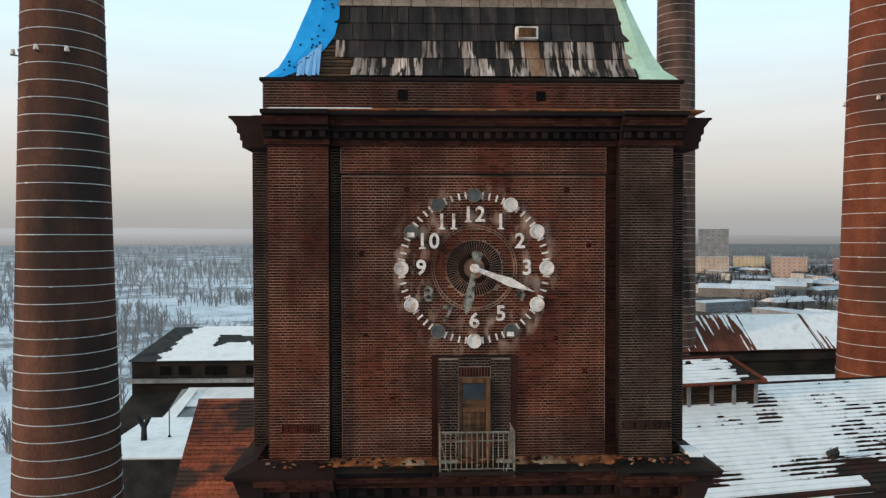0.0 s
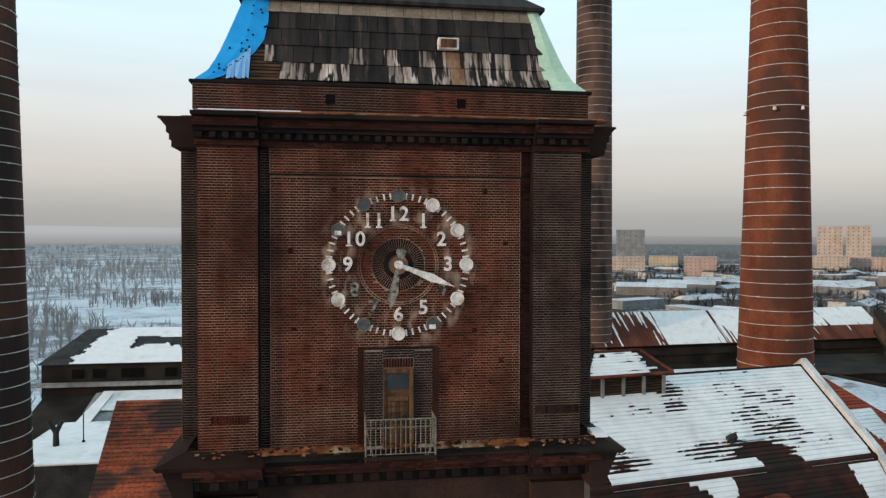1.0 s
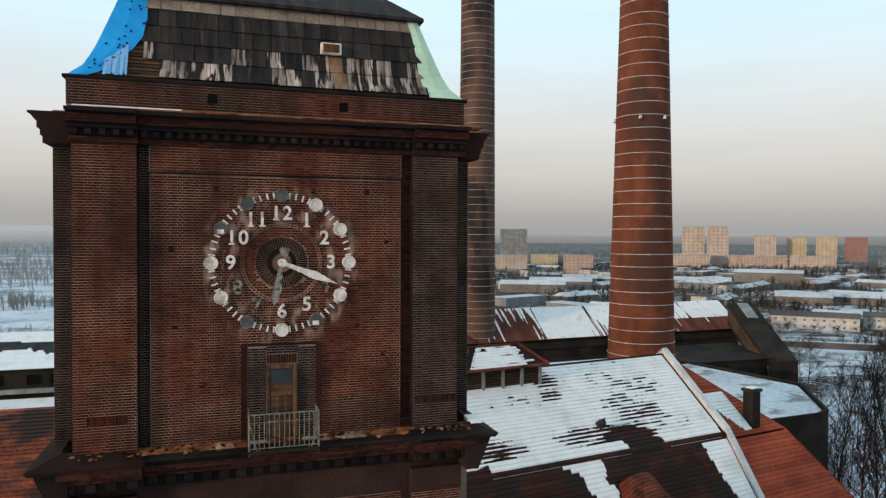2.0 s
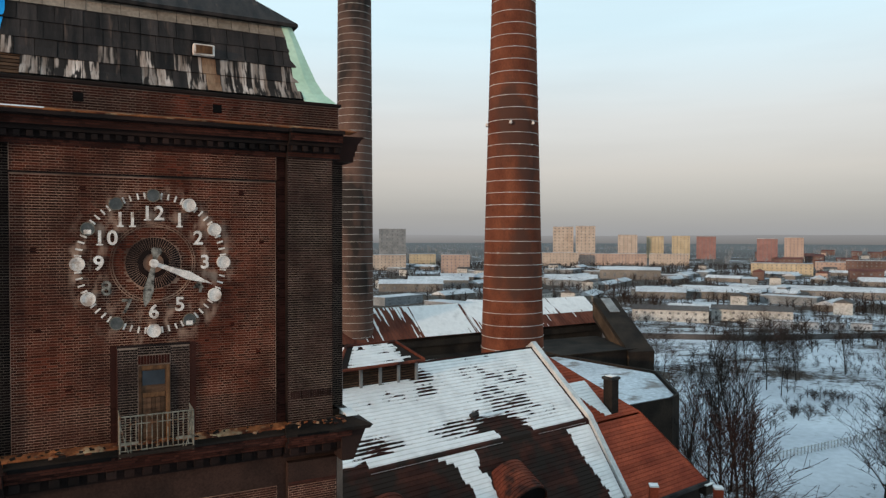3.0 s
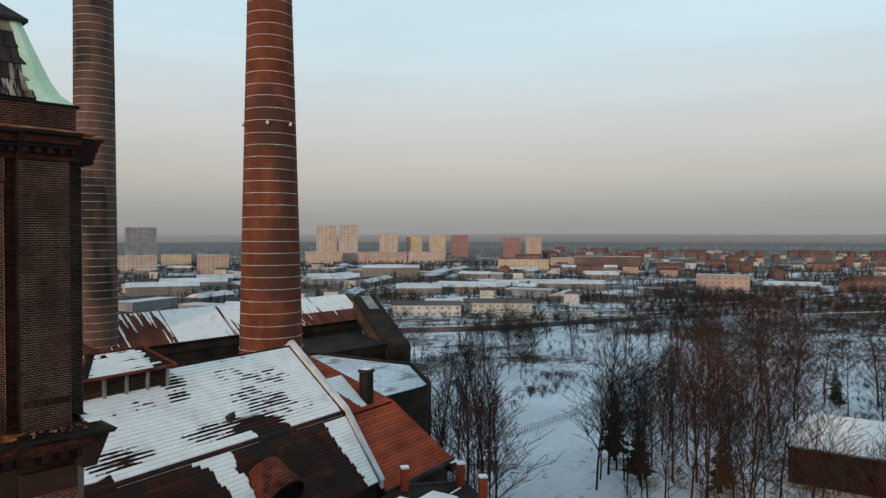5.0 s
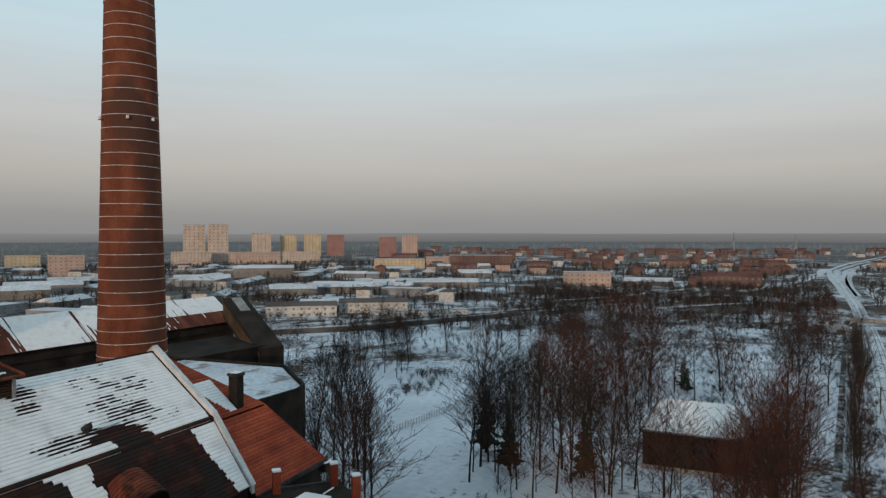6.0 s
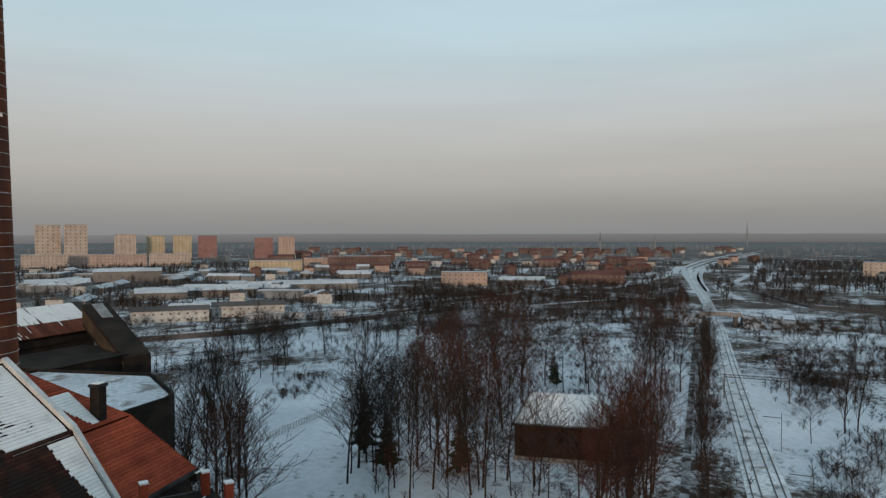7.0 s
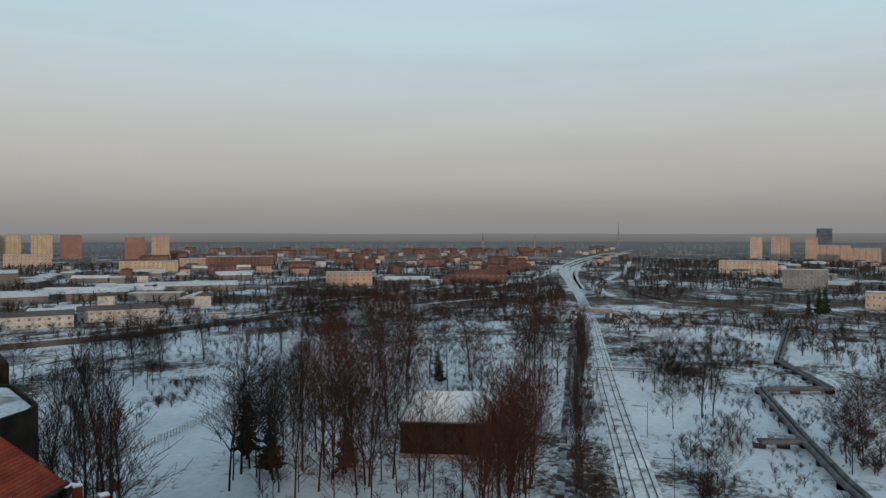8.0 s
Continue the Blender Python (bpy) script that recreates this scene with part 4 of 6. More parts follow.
    while z < top - 1:
        bm, n, r = bmesh.new(), 56, rad(z)
        tilt, ph = rnd.uniform(0.0, 0.03), rnd.uniform(0, 6.28)
        vs = [[bm.verts.new(((r + dr - taper * dz) * math.cos(a), (r + dr - taper * dz) * math.sin(a), z + dz + tilt * math.cos(a + ph)))
               for a in (2 * math.pi * i / n for i in range(n))] for dr, dz in ((-0.02, -0.03), (0.035, -0.026), (0.035, 0.026), (-0.02, 0.03))]
        for a, b in ((0, 1), (1, 2), (2, 3)):
            for i in range(n):
                bm.faces.new((vs[a][i], vs[a][(i + 1) % n], vs[b][(i + 1) % n], vs[b][i]))
        h = part("hoop", bm, "band", c)
        for q in range(3):
            a = rnd.uniform(0, 6.28)
            part("hoop_lock", box(bmesh.new(), -0.1, 0.1, -0.03, 0.03, -0.05, 0.05, pose((r + 0.03) * math.cos(a), (r + 0.05) * math.sin(a), z, 0, 0, math.degrees(a) + 90)), "band", h)
        z += step + rnd.uniform(-0.03, 0.03)
    for a in lamp_dirs:
        r = rad(lamps_z)
        x, y = math.cos(radians(a)), math.sin(radians(a))
        bm = bmesh.new()
        tube(bm, (r * x, r * y, lamps_z - 0.15), ((r + 0.5) * x, (r + 0.5) * y, lamps_z - 0.15), 0.05, 0.05, 6)
        l = part("lamp_arm", bm, "steel", c)
        bm = bmesh.new()
        tube(bm, ((r + 0.35) * x, (r + 0.35) * y, lamps_z - 0.1), ((r + 0.35) * x, (r + 0.35) * y, lamps_z + 0.25), 0.17, 0.12, 10)
        part("warning_lamp", bm, "dial", l, "small warning lamp")
    return c


chimney(43.0, 46.8, 95, 2.95, 0.027, 58.5, 1.38, "chimney", "tall orange-red brick factory chimney with steel hoops", 58.6, (170, 232, 280))
chimney(45.5, 107.0, 100, 3.55, 0.0065, 45.0, 1.42, "chimney_dark", "sooty brown brick factory chimney with steel hoops")
chimney(-26.9, 32.3, 95, 2.78, 0.0258, 58.4, 1.17, "chimney_worn", "soot-streaked brick factory chimney with steel hoops", 58.6, (215, 265, 300))

# ---- boiler hall with the snowy roof ----
BH = Matrix.Translation((36.4, 33.4, 35.1)) @ Matrix.Rotation(radians(10), 4, "Z")
S1, S2 = math.tan(radians(38)), math.tan(radians(54))
hall = thing("boiler_hall", "brick hall with a steep clay-tiled roof under melting snow", "building", BH)


def fall(q):
    """Height of the roof below its ridge, q metres out from the ridge."""
    return -S1 * q if q <= 7.0 else -S1 * 7.0 - S2 * (q - 7.0)


part("wall", prism([(-10.9, fall(11.1) - 0.2), (-10.9, -35.1), (9.0, -35.1), (9.0, fall(7.0)), (0, -0.35), (-7.0, fall(7.0) - 0.35)], -48, 0.0), "dark_wall", hall)


def tiled_slope(x0, x1, q0, q1, name, material, parent, cut=None, row=0.34, drop=0.0, back=False):
    """Courses of clay tiles, each with a lip, over the slope from q0 to q1 out of the ridge; cut(q) gives the right-hand end."""
    bm, q = bmesh.new(), q0
    while q < q1 - 0.05:
        qb = min(q + row * (0.79 if q < 7 else 0.59), q1)
        xe = cut(q) if cut else x1
        xe2 = cut(qb) if cut else x1
        za, zb = fall(q) + drop, fall(qb) + drop + 0.07
        sgn = 1 if back else -1
        poly(bm, [(x0, sgn * q, za), (xe, sgn * q, za), (xe2, sgn * qb, zb), (x0, sgn * qb, zb), (x0, sgn * qb, zb - 0.09), (xe2, sgn * qb, zb - 0.09)], [(0, 3, 2, 1), (3, 4, 5, 2)])
        q = qb
    bmesh.ops.recalc_face_normals(bm, faces=bm.faces[:])
    return part(name, bm, material, parent)


tiled_slope(-48, 0.0, 0.0, 6.95, "roof_tiles", "tile", hall)
tiled_slope(-48, 0.0, 7.0, 11.2, "roof_tiles", "tile", hall)
tiled_slope(-48, 0.0, 0.0, 8.5, "roof_tiles", "tile", hall, back=True)
part("gutter", prism([(-6.95, fall(6.95) + 0.14), (-7.12, fall(7.0) + 0.07), (-7.2, fall(7.0) - 0.14), (-6.9, fall(7.0) - 0.14)], -48, 0.0), "tile", hall)
part("ridge_cap", prism([(0.14, -0.04), (0, 0.1), (-0.14, -0.04), (0, -0.02)], -48, 0.0), "tile", hall)
# gable parapet with its zinc cap
part("parapet", prism([(0.9, fall(0.9) - 0.4), (0, -0.4), (-7.0, fall(7.0) - 0.4), (-11.3, fall(11.3) - 0.4), (-11.3, fall(11.3) + 0.32), (-7.1, fall(7.0) + 0.4), (-0.05, 0.5), (0.9, fall(0.9) + 0.4)], 0.02, 0.42), "zinc", hall)
part("parapet_cap", prism([(-11.4, fall(11.3) + 0.33), (-7.1, fall(7.0) + 0.41), (-0.05, 0.51), (0.95, fall(0.9) + 0.41), (0.95, fall(0.9) + 0.47), (-0.05, 0.58), (-7.1, fall(7.0) + 0.48), (-11.4, fall(11.3) + 0.4)], -0.06, 0.5), "zinc", hall, "pale zinc parapet cap")
# hipped red end
hip = lambda q: 1.0 + 0.92 * q
tiled_slope(0.44, 9.0, 0.6, 7.0, "red_tiles", "red_tile", hall, hip, drop=-0.45)
tiled_slope(0.44, 9.0, 7.1, 11.5, "red_tiles", "red_tile", hall, hip, drop=-0.45)
bm = bmesh.new()
for a, b in (((1.0, 0, -0.5), (hip(7), -7, fall(7) - 0.5)), ((hip(7), -7, fall(7) - 0.5), (hip(11.5), -11.5, fall(11.5) - 0.5))):
    poly(bm, [a, b, (b[0], 8, b[2]), (a[0], 2, a[2])], [(0, 1, 2, 3)])
    tube(bm, a, b, 0.1, 0.1, 6)
part("hip_roof", bm, "red_tile", hall)
part("hip_wall", prism([(0.44, fall(11.5)), (11.2, fall(11.5)), (11.2, -35.1), (0.44, -35.1)], -11.1, 8.0, "y"), "dark_wall", hall)
part("eave_board", boxed(0.4, 11.7, -11.75, -11.35, fall(11.5) - 0.75, fall(11.5) - 0.42), "tar", hall)
part("corner_block", boxed(10.9, 12.0, -11.9, -10.2, fall(11.5) - 1.6, fall(11.5) - 0.7), "dark_wall", hall)
part("corner_snow", boxed(10.8, 12.1, -12.0, -10.4, fall(11.5) - 0.72, fall(11.5) - 0.6, bevel=0.05), "snow", hall, "snow on the gutter corner")
stack = thing("roof_chimney", "short black brick chimney on the red roof", "chimney", BH @ pose(4.2, -6.2, fall(6.2)))
part("shaft", boxed(-0.5, 0.5, -0.5, 0.5, -1.2, 2.35, bevel=0.03), "dark_wall", stack)
part("cap", boxed(-0.62, 0.62, -0.62, 0.62, 2.3, 2.55, bevel=0.03), "tar", stack)
part("cap_snow", boxed(-0.4, 0.4, -0.4, 0.4, 2.56, 2.64, bevel=0.03), "snow", stack)


def snow_field(name, parent, x0, x1, q0, q1, depth, row=0.34, dx=0.3, drop=0.0, thick=0.07, label="", right=None, lift=0.0):
    """Snow lying course by course: depth(x, q) gives how much of a course it covers."""
    bm, q, k = bmesh.new(), q0, 0
    while q < q1 - 0.02:
        step = row * (0.79 if q < 7 else 0.59)
        n = int((x1 - x0) / dx)
        prev = None
        for i in range(n + 1):
            x = x0 + i * dx
            c = max(0.0, min(1.0, depth(x, q)))
            if right and x > right(q):
                c = 0
            if c <= 0.04:
                prev = None
                continue
            qa, qb = q + 0.0, q + step * c
            th = thick * (0.4 + 0.6 * c)
            za, zb = fall(qa) + drop + lift + th, fall(q + step) * c + fall(q) * (1 - c) + drop + lift + 0.045 * c + th
            row_ = [bm.verts.new(p) for p in ((x, -qa + 0.03, za), (x, -qb, zb), (x, -qb - 0.02, zb - th - 0.05))]
            if prev:
                bm.faces.new((prev[0], prev[1], row_[1], row_[0]))
                bm.faces.new((prev[1], prev[2], row_[2], row_[1]))
            prev = row_
        q += step
        k += 1
    for f in bm.faces:
        f.smooth = False
    return part(name, bm, "snow", parent, label)


def nz(x, y, s, k=0):
    return noise.noise((x * s, y * s, k * 7.3))


def bare(x, q, cx, cq, rx, rq):
    return 1 - min(1.0, ((x - cx) / rx) ** 2 + ((q - cq) / rq) ** 2)


def upper_snow(x, q):
    d = 0.87 + 0.36 * nz(x * 0.3, q, 0.7, 1) + 0.34 * nz(x * 0.6, q * 3, 1.5, 2) + 0.16 * nz(x * 2.2, q * 5, 1.7, 7)
    d -= 1.5 * max(0, bare(x, q, -9.3, 6.6, 3.2, 1.7))
    d -= 0.42 * max(0, bare(x, q, -6.8, 2.6, 4.2, 2.8)) + 0.7 * max(0, bare(x, q, -14, 1.4, 1.6, 1.6)) + 0.45 * max(0, bare(x, q, -12.5, 5.6, 4.5, 1.0))
    d -= 0.5 * max(0, bare(x, q, -21, 5.7, 3.0, 1.2)) + 0.25 * max(0, bare(x, q, -18, 2.3, 6, 0.7))
    d += 0.16 * nz(x * 3.5, q * 5, 1.0, 11)
    return min(0.88 + 0.24 * nz(x * 0.4, q * 1.5, 0.6, 6), d + (0.3 if x > -2.5 else 0))


snow_field("roof_snow", hall, -30, -0.15, 0.1, 6.4, upper_snow, dx=0.16, label="melting snow lying along the tile courses")
snow_field("eave_snow", hall, -30, -0.3, 6.35, 7.05, lambda x, q: (1.0 if (x > -6.6 + nz(x, q, 0.6) or -22.5 < x < -10.3 + 1.2 * nz(x, q, 2)) else 0), dx=0.2, thick=0.14, label="thick band of snow along the gutter")
snow_field("strip_snow", hall, -6, -0.1, 7.3, 11.1, lambda x, q: 1.0 if x > -3.3 + 0.42 * (q - 7) + 0.35 * nz(x * 0.2, q, 3) + 0.2 * ((q * 5) % 1) else 0, dx=0.12, thick=0.09, label="strip of snow beside the parapet")
snow_field("lower_snow", hall, -18.5, -9, 7.1, 10.6, lambda x, q: 1.0 if -16.4 + 0.9 * (q - 7) + 1.4 * nz(x * 0.3, q, 1.1) < x < -13.2 + 0.2 * (q - 7) + 0.9 * nz(q, x * 0.2, 1.6) else 0, dx=0.12, thick=0.09, label="snow patch on the lower roof")
snow_field("red_roof_snow", hall, 0.5, 4.6, 3.2, 6.6, lambda x, q: 1.0 if x < 3.75 and q < 6.6 - 0.0 * x and (q - 3.2) > 0.25 * (3.7 - x) * 0.2 and x > 0.2 + (q - 3.2) * 0.75 else 0, dx=0.15, drop=-0.45, thick=0.1, label="snow caught behind the roof chimney")


def arched_dormer(x, label):
    d = thing("arched_dormer", label, "dormer", BH @ pose(x, -10.5, -9.5, 27), "arched dormers")
    bm, n, r = bmesh.new(), 16, 2.0
    rows = []
    for y in [0.0 + 0.3 * k for k in range(10)]:
        for lip in (0.05, 0.0):
            rows.append([bm.verts.new(((r + lip) * math.cos(math.pi * i / n), y + (0.28 if lip == 0 else 0), (r + lip) * math.sin(math.pi * i / n) - 0.15)) for i in range(n + 1)])
    for a, b in zip(rows, rows[1:]):
        for i in range(n):
            bm.faces.new((a[i], a[i + 1], b[i + 1], b[i]))
    part("barrel_roof", bm, "rust_tile", d, "rounded rust-red tiled barrel roof")
    bm = bmesh.new()
    v = [bm.verts.new((1.95 * math.cos(math.pi * i / n), 0.12, 1.95 * math.sin(math.pi * i / n) - 0.15)) for i in range(n + 1)] + [bm.verts.new((-1.95, 0.12, -2.6)), bm.verts.new((1.95, 0.12, -2.6))]
    bm.faces.new(v)
    part("front", bm, "void", d, "dark arched opening")
    bm = bmesh.new()
    for i in range(n):
        tube(bm, (1.97 * math.cos(math.pi * i / n), 0.02, 1.97 * math.sin(math.pi * i / n) - 0.15), (1.97 * math.cos(math.pi * (i + 1) / n), 0.02, 1.97 * math.sin(math.pi * (i + 1) / n) - 0.15), 0.09, 0.09, 6)
    part("arch_frame", bm, "tile", d)
    return d


arched_dormer(-10.8, "rust-red arched roof dormer with a dark opening")
arched_dormer(-22.2, "rust-red arched roof dormer beside the tower")

cowl = thing("roof_cowl", "small dark metal cowl poking through the roof snow", "cowl", BH @ pose(-11.6, -5.3, fall(5.3)))
bm = bmesh.new()
tube(bm, (0, 0, -0.2), (0, 0, 0.5), 0.14, 0.12, 8)
part("pipe", bm, "tar", cowl)
bm = bmesh.new()
tube(bm, (-0.38, 0, 0.5), (0.3, 0, 0.62), 0.2, 0.26, 8)
part("hood", bm, "tar", cowl)

# louvred ventilator on the ridge
vent = thing("roof_ventilator", "louvred roof ventilator with a snowy hipped tile roof", "ventilator", BH @ pose(-18.0, 0, 0))
part("body", boxed(-3.5, 3.5, -1.3, 1.3, -1.6, 0.6), "dark_wall", vent)
for k in range(5):
    x = -3.5 + 7.0 * k / 4
    part("post", boxed(x - 0.14, x + 0.14, -1.42, -1.28, -1.25, 0.55, bevel=0.02), "concrete", vent, "pale wooden post")
    if k < 4:
        for j in range(8):
            part("louvre", box(bmesh.new(), 0.16, 1.58, -0.08, 0.08, -0.012, 0.012, pose(x, -1.33, -1.0 + 0.2 * j, 40)), "lath", vent)
part("sill", boxed(-3.7, 3.7, -1.55, -1.25, -1.4, -1.22, bevel=0.02), "tile", vent)
bm = bmesh.new()
poly(bm, [(-4, -1.8, 0.55), (4, -1.8, 0.55), (4, 1.8, 0.55), (-4, 1.8, 0.55), (-2.3, 0, 2.0), (2.3, 0, 2.0)], [(0, 1, 5, 4), (2, 3, 4, 5), (1, 2, 5), (3, 0, 4), (3, 2, 1, 0)])
part("roof", bm, "tile", vent)
bm = bmesh.new()
for r in range(8):
    f0, f1 = r / 8, (r + 0.8) / 8
    n = 36
    prev = None
    for i in range(n + 1):
        u_ = i / n
        c = 0.95 + 1.0 * nz(u_ * 9, r, 0.7, 5) - (0.5 if u_ > 0.86 or u_ < 0.05 else 0)
        if c < 0.2:
            prev = None
            continue
        c = min(1, c)
        row_ = []
        for f in (f0, f0 + (f1 - f0) * c):
            xh = 3.2 - 1.55 * (1 - f)
            row_.append(bm.verts.new((-xh + 2 * xh * u_, -1.8 * f, 2.0 - 1.45 * f + 0.07)))
        row_.append(bm.verts.new(row_[1].co + Vector((0, -0.03, -0.08))))
        if prev:
            bm.faces.new((prev[0], prev[1], row_[1], row_[0]))
            bm.faces.new((prev[1], prev[2], row_[2], row_[1]))
        prev = row_
part("roof_snow", bm, "snow", vent, "snow along the tile courses")
for a, b in (((-2.3, 0, 2.04), (2.3, 0, 2.04)), ((-2.3, 0, 2.04), (-4, -1.8, 0.6)), ((2.3, 0, 2.04), (4, -1.8, 0.6)), ((2.3, 0, 2.04), (4, 1.8, 0.6)), ((-4, -1.82, 0.56), (4, -1.82, 0.56))):
    bm = bmesh.new()
    tube(bm, a, b, 0.13, 0.13, 6)
    part("ridge_tile", bm, "rust_tile", vent)
bm = bmesh.new()
poly(bm, [(-4, -1.7, 0.62), (-2.4, 0, 2.06), (-4, 1.7, 0.62)], [(0, 1, 2)])
part("hip_snow", bm, "snow", vent)

# low annex in front: snowy roof, brick posts
annex = thing("low_annex", "low annex with a snowy flat roof and red brick posts", "building", BH @ pose(0, 0, -11.6))
bm = bmesh.new()
P1 = [(-7, -12.6), (0.9, -12.9), (5.2, -17.2), (1.0, -22.5), (-7, -22.5)]
lo, hi = ([bm.verts.new((x, y, z)) for x, y in P1] for z in (-23.5, 0))
bm.faces.new(hi[::-1])
for i in range(5):
    bm.faces.new((lo[i], hi[i], hi[(i + 1) % 5], lo[(i + 1) % 5]))
bmesh.ops.recalc_face_normals(bm, faces=bm.faces[:])
part("wall", bm, "dark_wall", annex)
for k, (x0, x1) in enumerate(((-6.5, -1.0), (-0.8, 1.6), (1.8, 3.6))):
    part("roof_snow", boxed(x0, x1, -19.5 + k, -14.2 - 1.6 * k, 0.01, 0.16, bevel=0.06), "snow", annex, "slab of snow on the flat roof")
for x, y in ((0.6, -13.5), (4.3, -17.0), (2.4, -20.4)):
    p = part("brick_post", box(bmesh.new(), -0.33, 0.33, -0.33, 0.33, -0.6, 1.95, pose(x, y, 0, 0, 0, -45)), "red_tile", annex, "red brick post")
    part("post_snow", box(bmesh.new(), -0.36, 0.36, -0.36, 0.36, 1.96, 2.1, pose(x, y, 0, 0, 0, -45)), "snow", p)
part("roof_edge", box(bmesh.new(), -0.15, 0.15, -3.0, 3.0, -0.3, 0.25, pose(3.05, -15.05, 0, 0, 0, 45)), "tar", annex)

# ---- long shed with the rusty roof ----
barn = thing("long_shed", "long blackened shed with a rusty corrugated roof half under snow", "shed", pose(0, 0, 0))
BA = Matrix.Translation((35, 102.3, 0)) @ Matrix.Rotation(radians(4.5), 4, "Z")
barn.matrix_basis = BA
part("wall", prism([(0.4, 0), (0.4, 25.2), (7, 30.3), (14, 25.2), (14, 0)], -40, 74.5), "dark_wall", barn)


def corrugated(x0, x1, y0, z0, y1, z1, pitch=0.9, amp=0.09):
    bm, prev, n = bmesh.new(), None, int((x1 - x0) / (pitch / 2))
    for i in range(n + 1):
        x = x0 + i * pitch / 2
        row_ = [bm.verts.new((x, y, z + (amp if i % 2 else 0))) for y, z in ((y0, z0), (y1, z1))]
        if prev:
            bm.faces.new((prev[0], row_[0], row_[1], prev[1]))
        prev = row_
    return bm


part("roof", corrugated(-40, 75, -0.4, 25.3, 7, 30.8), "rust_roof", barn, "rusty corrugated roof")
part("roof", corrugated(-40, 75, 14.4, 25.3, 7, 30.8), "rust_roof", barn)
part("eave_wall", boxed(-40, 74.4, -0.1, 0.3, 23.4, 24.6), "dark_wall", barn, "row of dirty clerestory lights")
bm = bmesh.new()
for i in range(448):
    x = 3 + i * 0.16
    for k in range(12):
        f = k / 12
        d = 0.5 + 0.7 * nz(x * 0.12, f * 0.5, 1, 3) + 0.45 * nz(x + f * 1.5, 0, 1.1, 4) + 0.25 * (f - 0.4) + 0.5 * nz(x * 2.6, f * 0.9, 1, 12)
        if x < 24 + 3 * f:
            d -= 0.05 * (24 + 3 * f - x) - 0.2 * nz(x * 1.6, 1, 1.2, 6)
        if x > 42:
            d += 0.12 - 0.55 * (f < 0.35) + 0.35 * nz(x * 1.4, 2, 1.3, 5)
        if d > 0.25:
            y0, y1 = -0.4 + 7.4 * f, -0.4 + 7.4 * (f + 0.085)
            z0, z1 = 25.3 + 5.5 * f + 0.16, 25.3 + 5.5 * (f + 0.085) + 0.16
            poly(bm, [(x, y0, z0), (x + 0.165, y0, z0), (x + 0.165, y1, z1), (x, y1, z1)], [(0, 1, 2, 3)])
bmesh.ops.remove_doubles(bm, verts=bm.verts[:], dist=0.01)
part("roof_snow", bm, "snow", barn, "patchy snow on the corrugated roof")
part("lean_to", prism([(-7, 19.5), (0.3, 21.5), (0.3, 0), (-7, 0)], -30, 60), "dark_wall", barn)
part("lean_to_snow", prism([(-6.0, 19.85), (-2.0, 20.95), (-2.0, 21.05), (-6.0, 20.0)], 15, 48), "snow", barn)

gallery = thing("conveyor_gallery", "dark sloping conveyor gallery with a stained side wall", "gallery")
bm = bmesh.new()
G0, G1 = Vector((107.5, 106.0, 31.2)), Vector((99.0, 84.5, 22.4))
side = Vector((2.7, -0.8, 0))
pts = []
for p in (G0, G1):
    pts += [p - side, p + side, p + side - Vector((0, 0, 4.6)), p - side - Vector((0, 0, 4.6))]
poly(bm, pts, [(0, 1, 5, 4), (1, 2, 6, 5), (2, 3, 7, 6), (3, 0, 4, 7), (0, 3, 2, 1), (4, 5, 6, 7)])
part("body", bm, "dark_wall", gallery)
bm = bmesh.new()
poly(bm, [p + Vector((-0.05, 0, dz)) for p in (G0 - side, G1 - side) for dz in (-1.0, -3.8)], [(0, 1, 3, 2)])
ob = part("side_wall", bm, "tan_wall", gallery, "brown stained side wall")
ob.modifiers.new("thick", "SOLIDIFY").thickness = 0.1
bm = bmesh.new()
poly(bm, [G0.lerp(G1, f) + side * s + Vector((0, 0, 0.1)) for f in (0.02, 0.3) for s in (-0.35, 0.5)], [(0, 1, 3, 2)])
ob = part("skylight", bm, "grey_roof", gallery, "snow-dusted sheet on the gallery roof")
ob.modifiers.new("thick", "SOLIDIFY").thickness = 0.1
part("support", boxed(96.5, 101, 83.5, 87, 0, 18.2), "dark_wall", gallery)

transfer = thing("transfer_house", "black transfer house between shed and gallery", "building")
part("wall", boxed(80, 102.5, 86, 103.5, 0, 22.6), "dark_wall", transfer)
part("roof", boxed(79.7, 102.8, 85.7, 103.7, 22.6, 22.9, bevel=0.05), "dark_wall", transfer)
flat = thing("flat_roofed_store", "dark brick store with a snow-covered flat roof", "building")
bm = bmesh.new()
P0 = [(55, 49), (72.6, 50.5), (75.5, 52), (85, 66), (80, 88), (60, 88)]
lo = [bm.verts.new((x, y, 0)) for x, y in P0]
hi = [bm.verts.new((x, y, 22.3)) for x, y in P0]
bm.faces.new(hi)
for i in range(6):
    bm.faces.new((lo[i], lo[(i + 1) % 6], hi[(i + 1) % 6], hi[i]))
part("wall", bm, "dark_wall", flat)
bm = bmesh.new()
inner = lambda k, z: [bm.verts.new((70 + (x - 70) * k, 68 + (y - 68) * k, z)) for x, y in P0]
a, b = inner(0.96, 22.31), inner(0.94, 22.5)
bm.faces.new(b)
for i in range(6):
    bm.faces.new((a[i], a[(i + 1) % 6], b[(i + 1) % 6], b[i]))
part("roof_snow", bm, "road", flat, "trampled snow on the flat roof")
for i in range(6):
    a, b = Vector((*P0[i], 0)), Vector((*P0[(i + 1) % 6], 0))
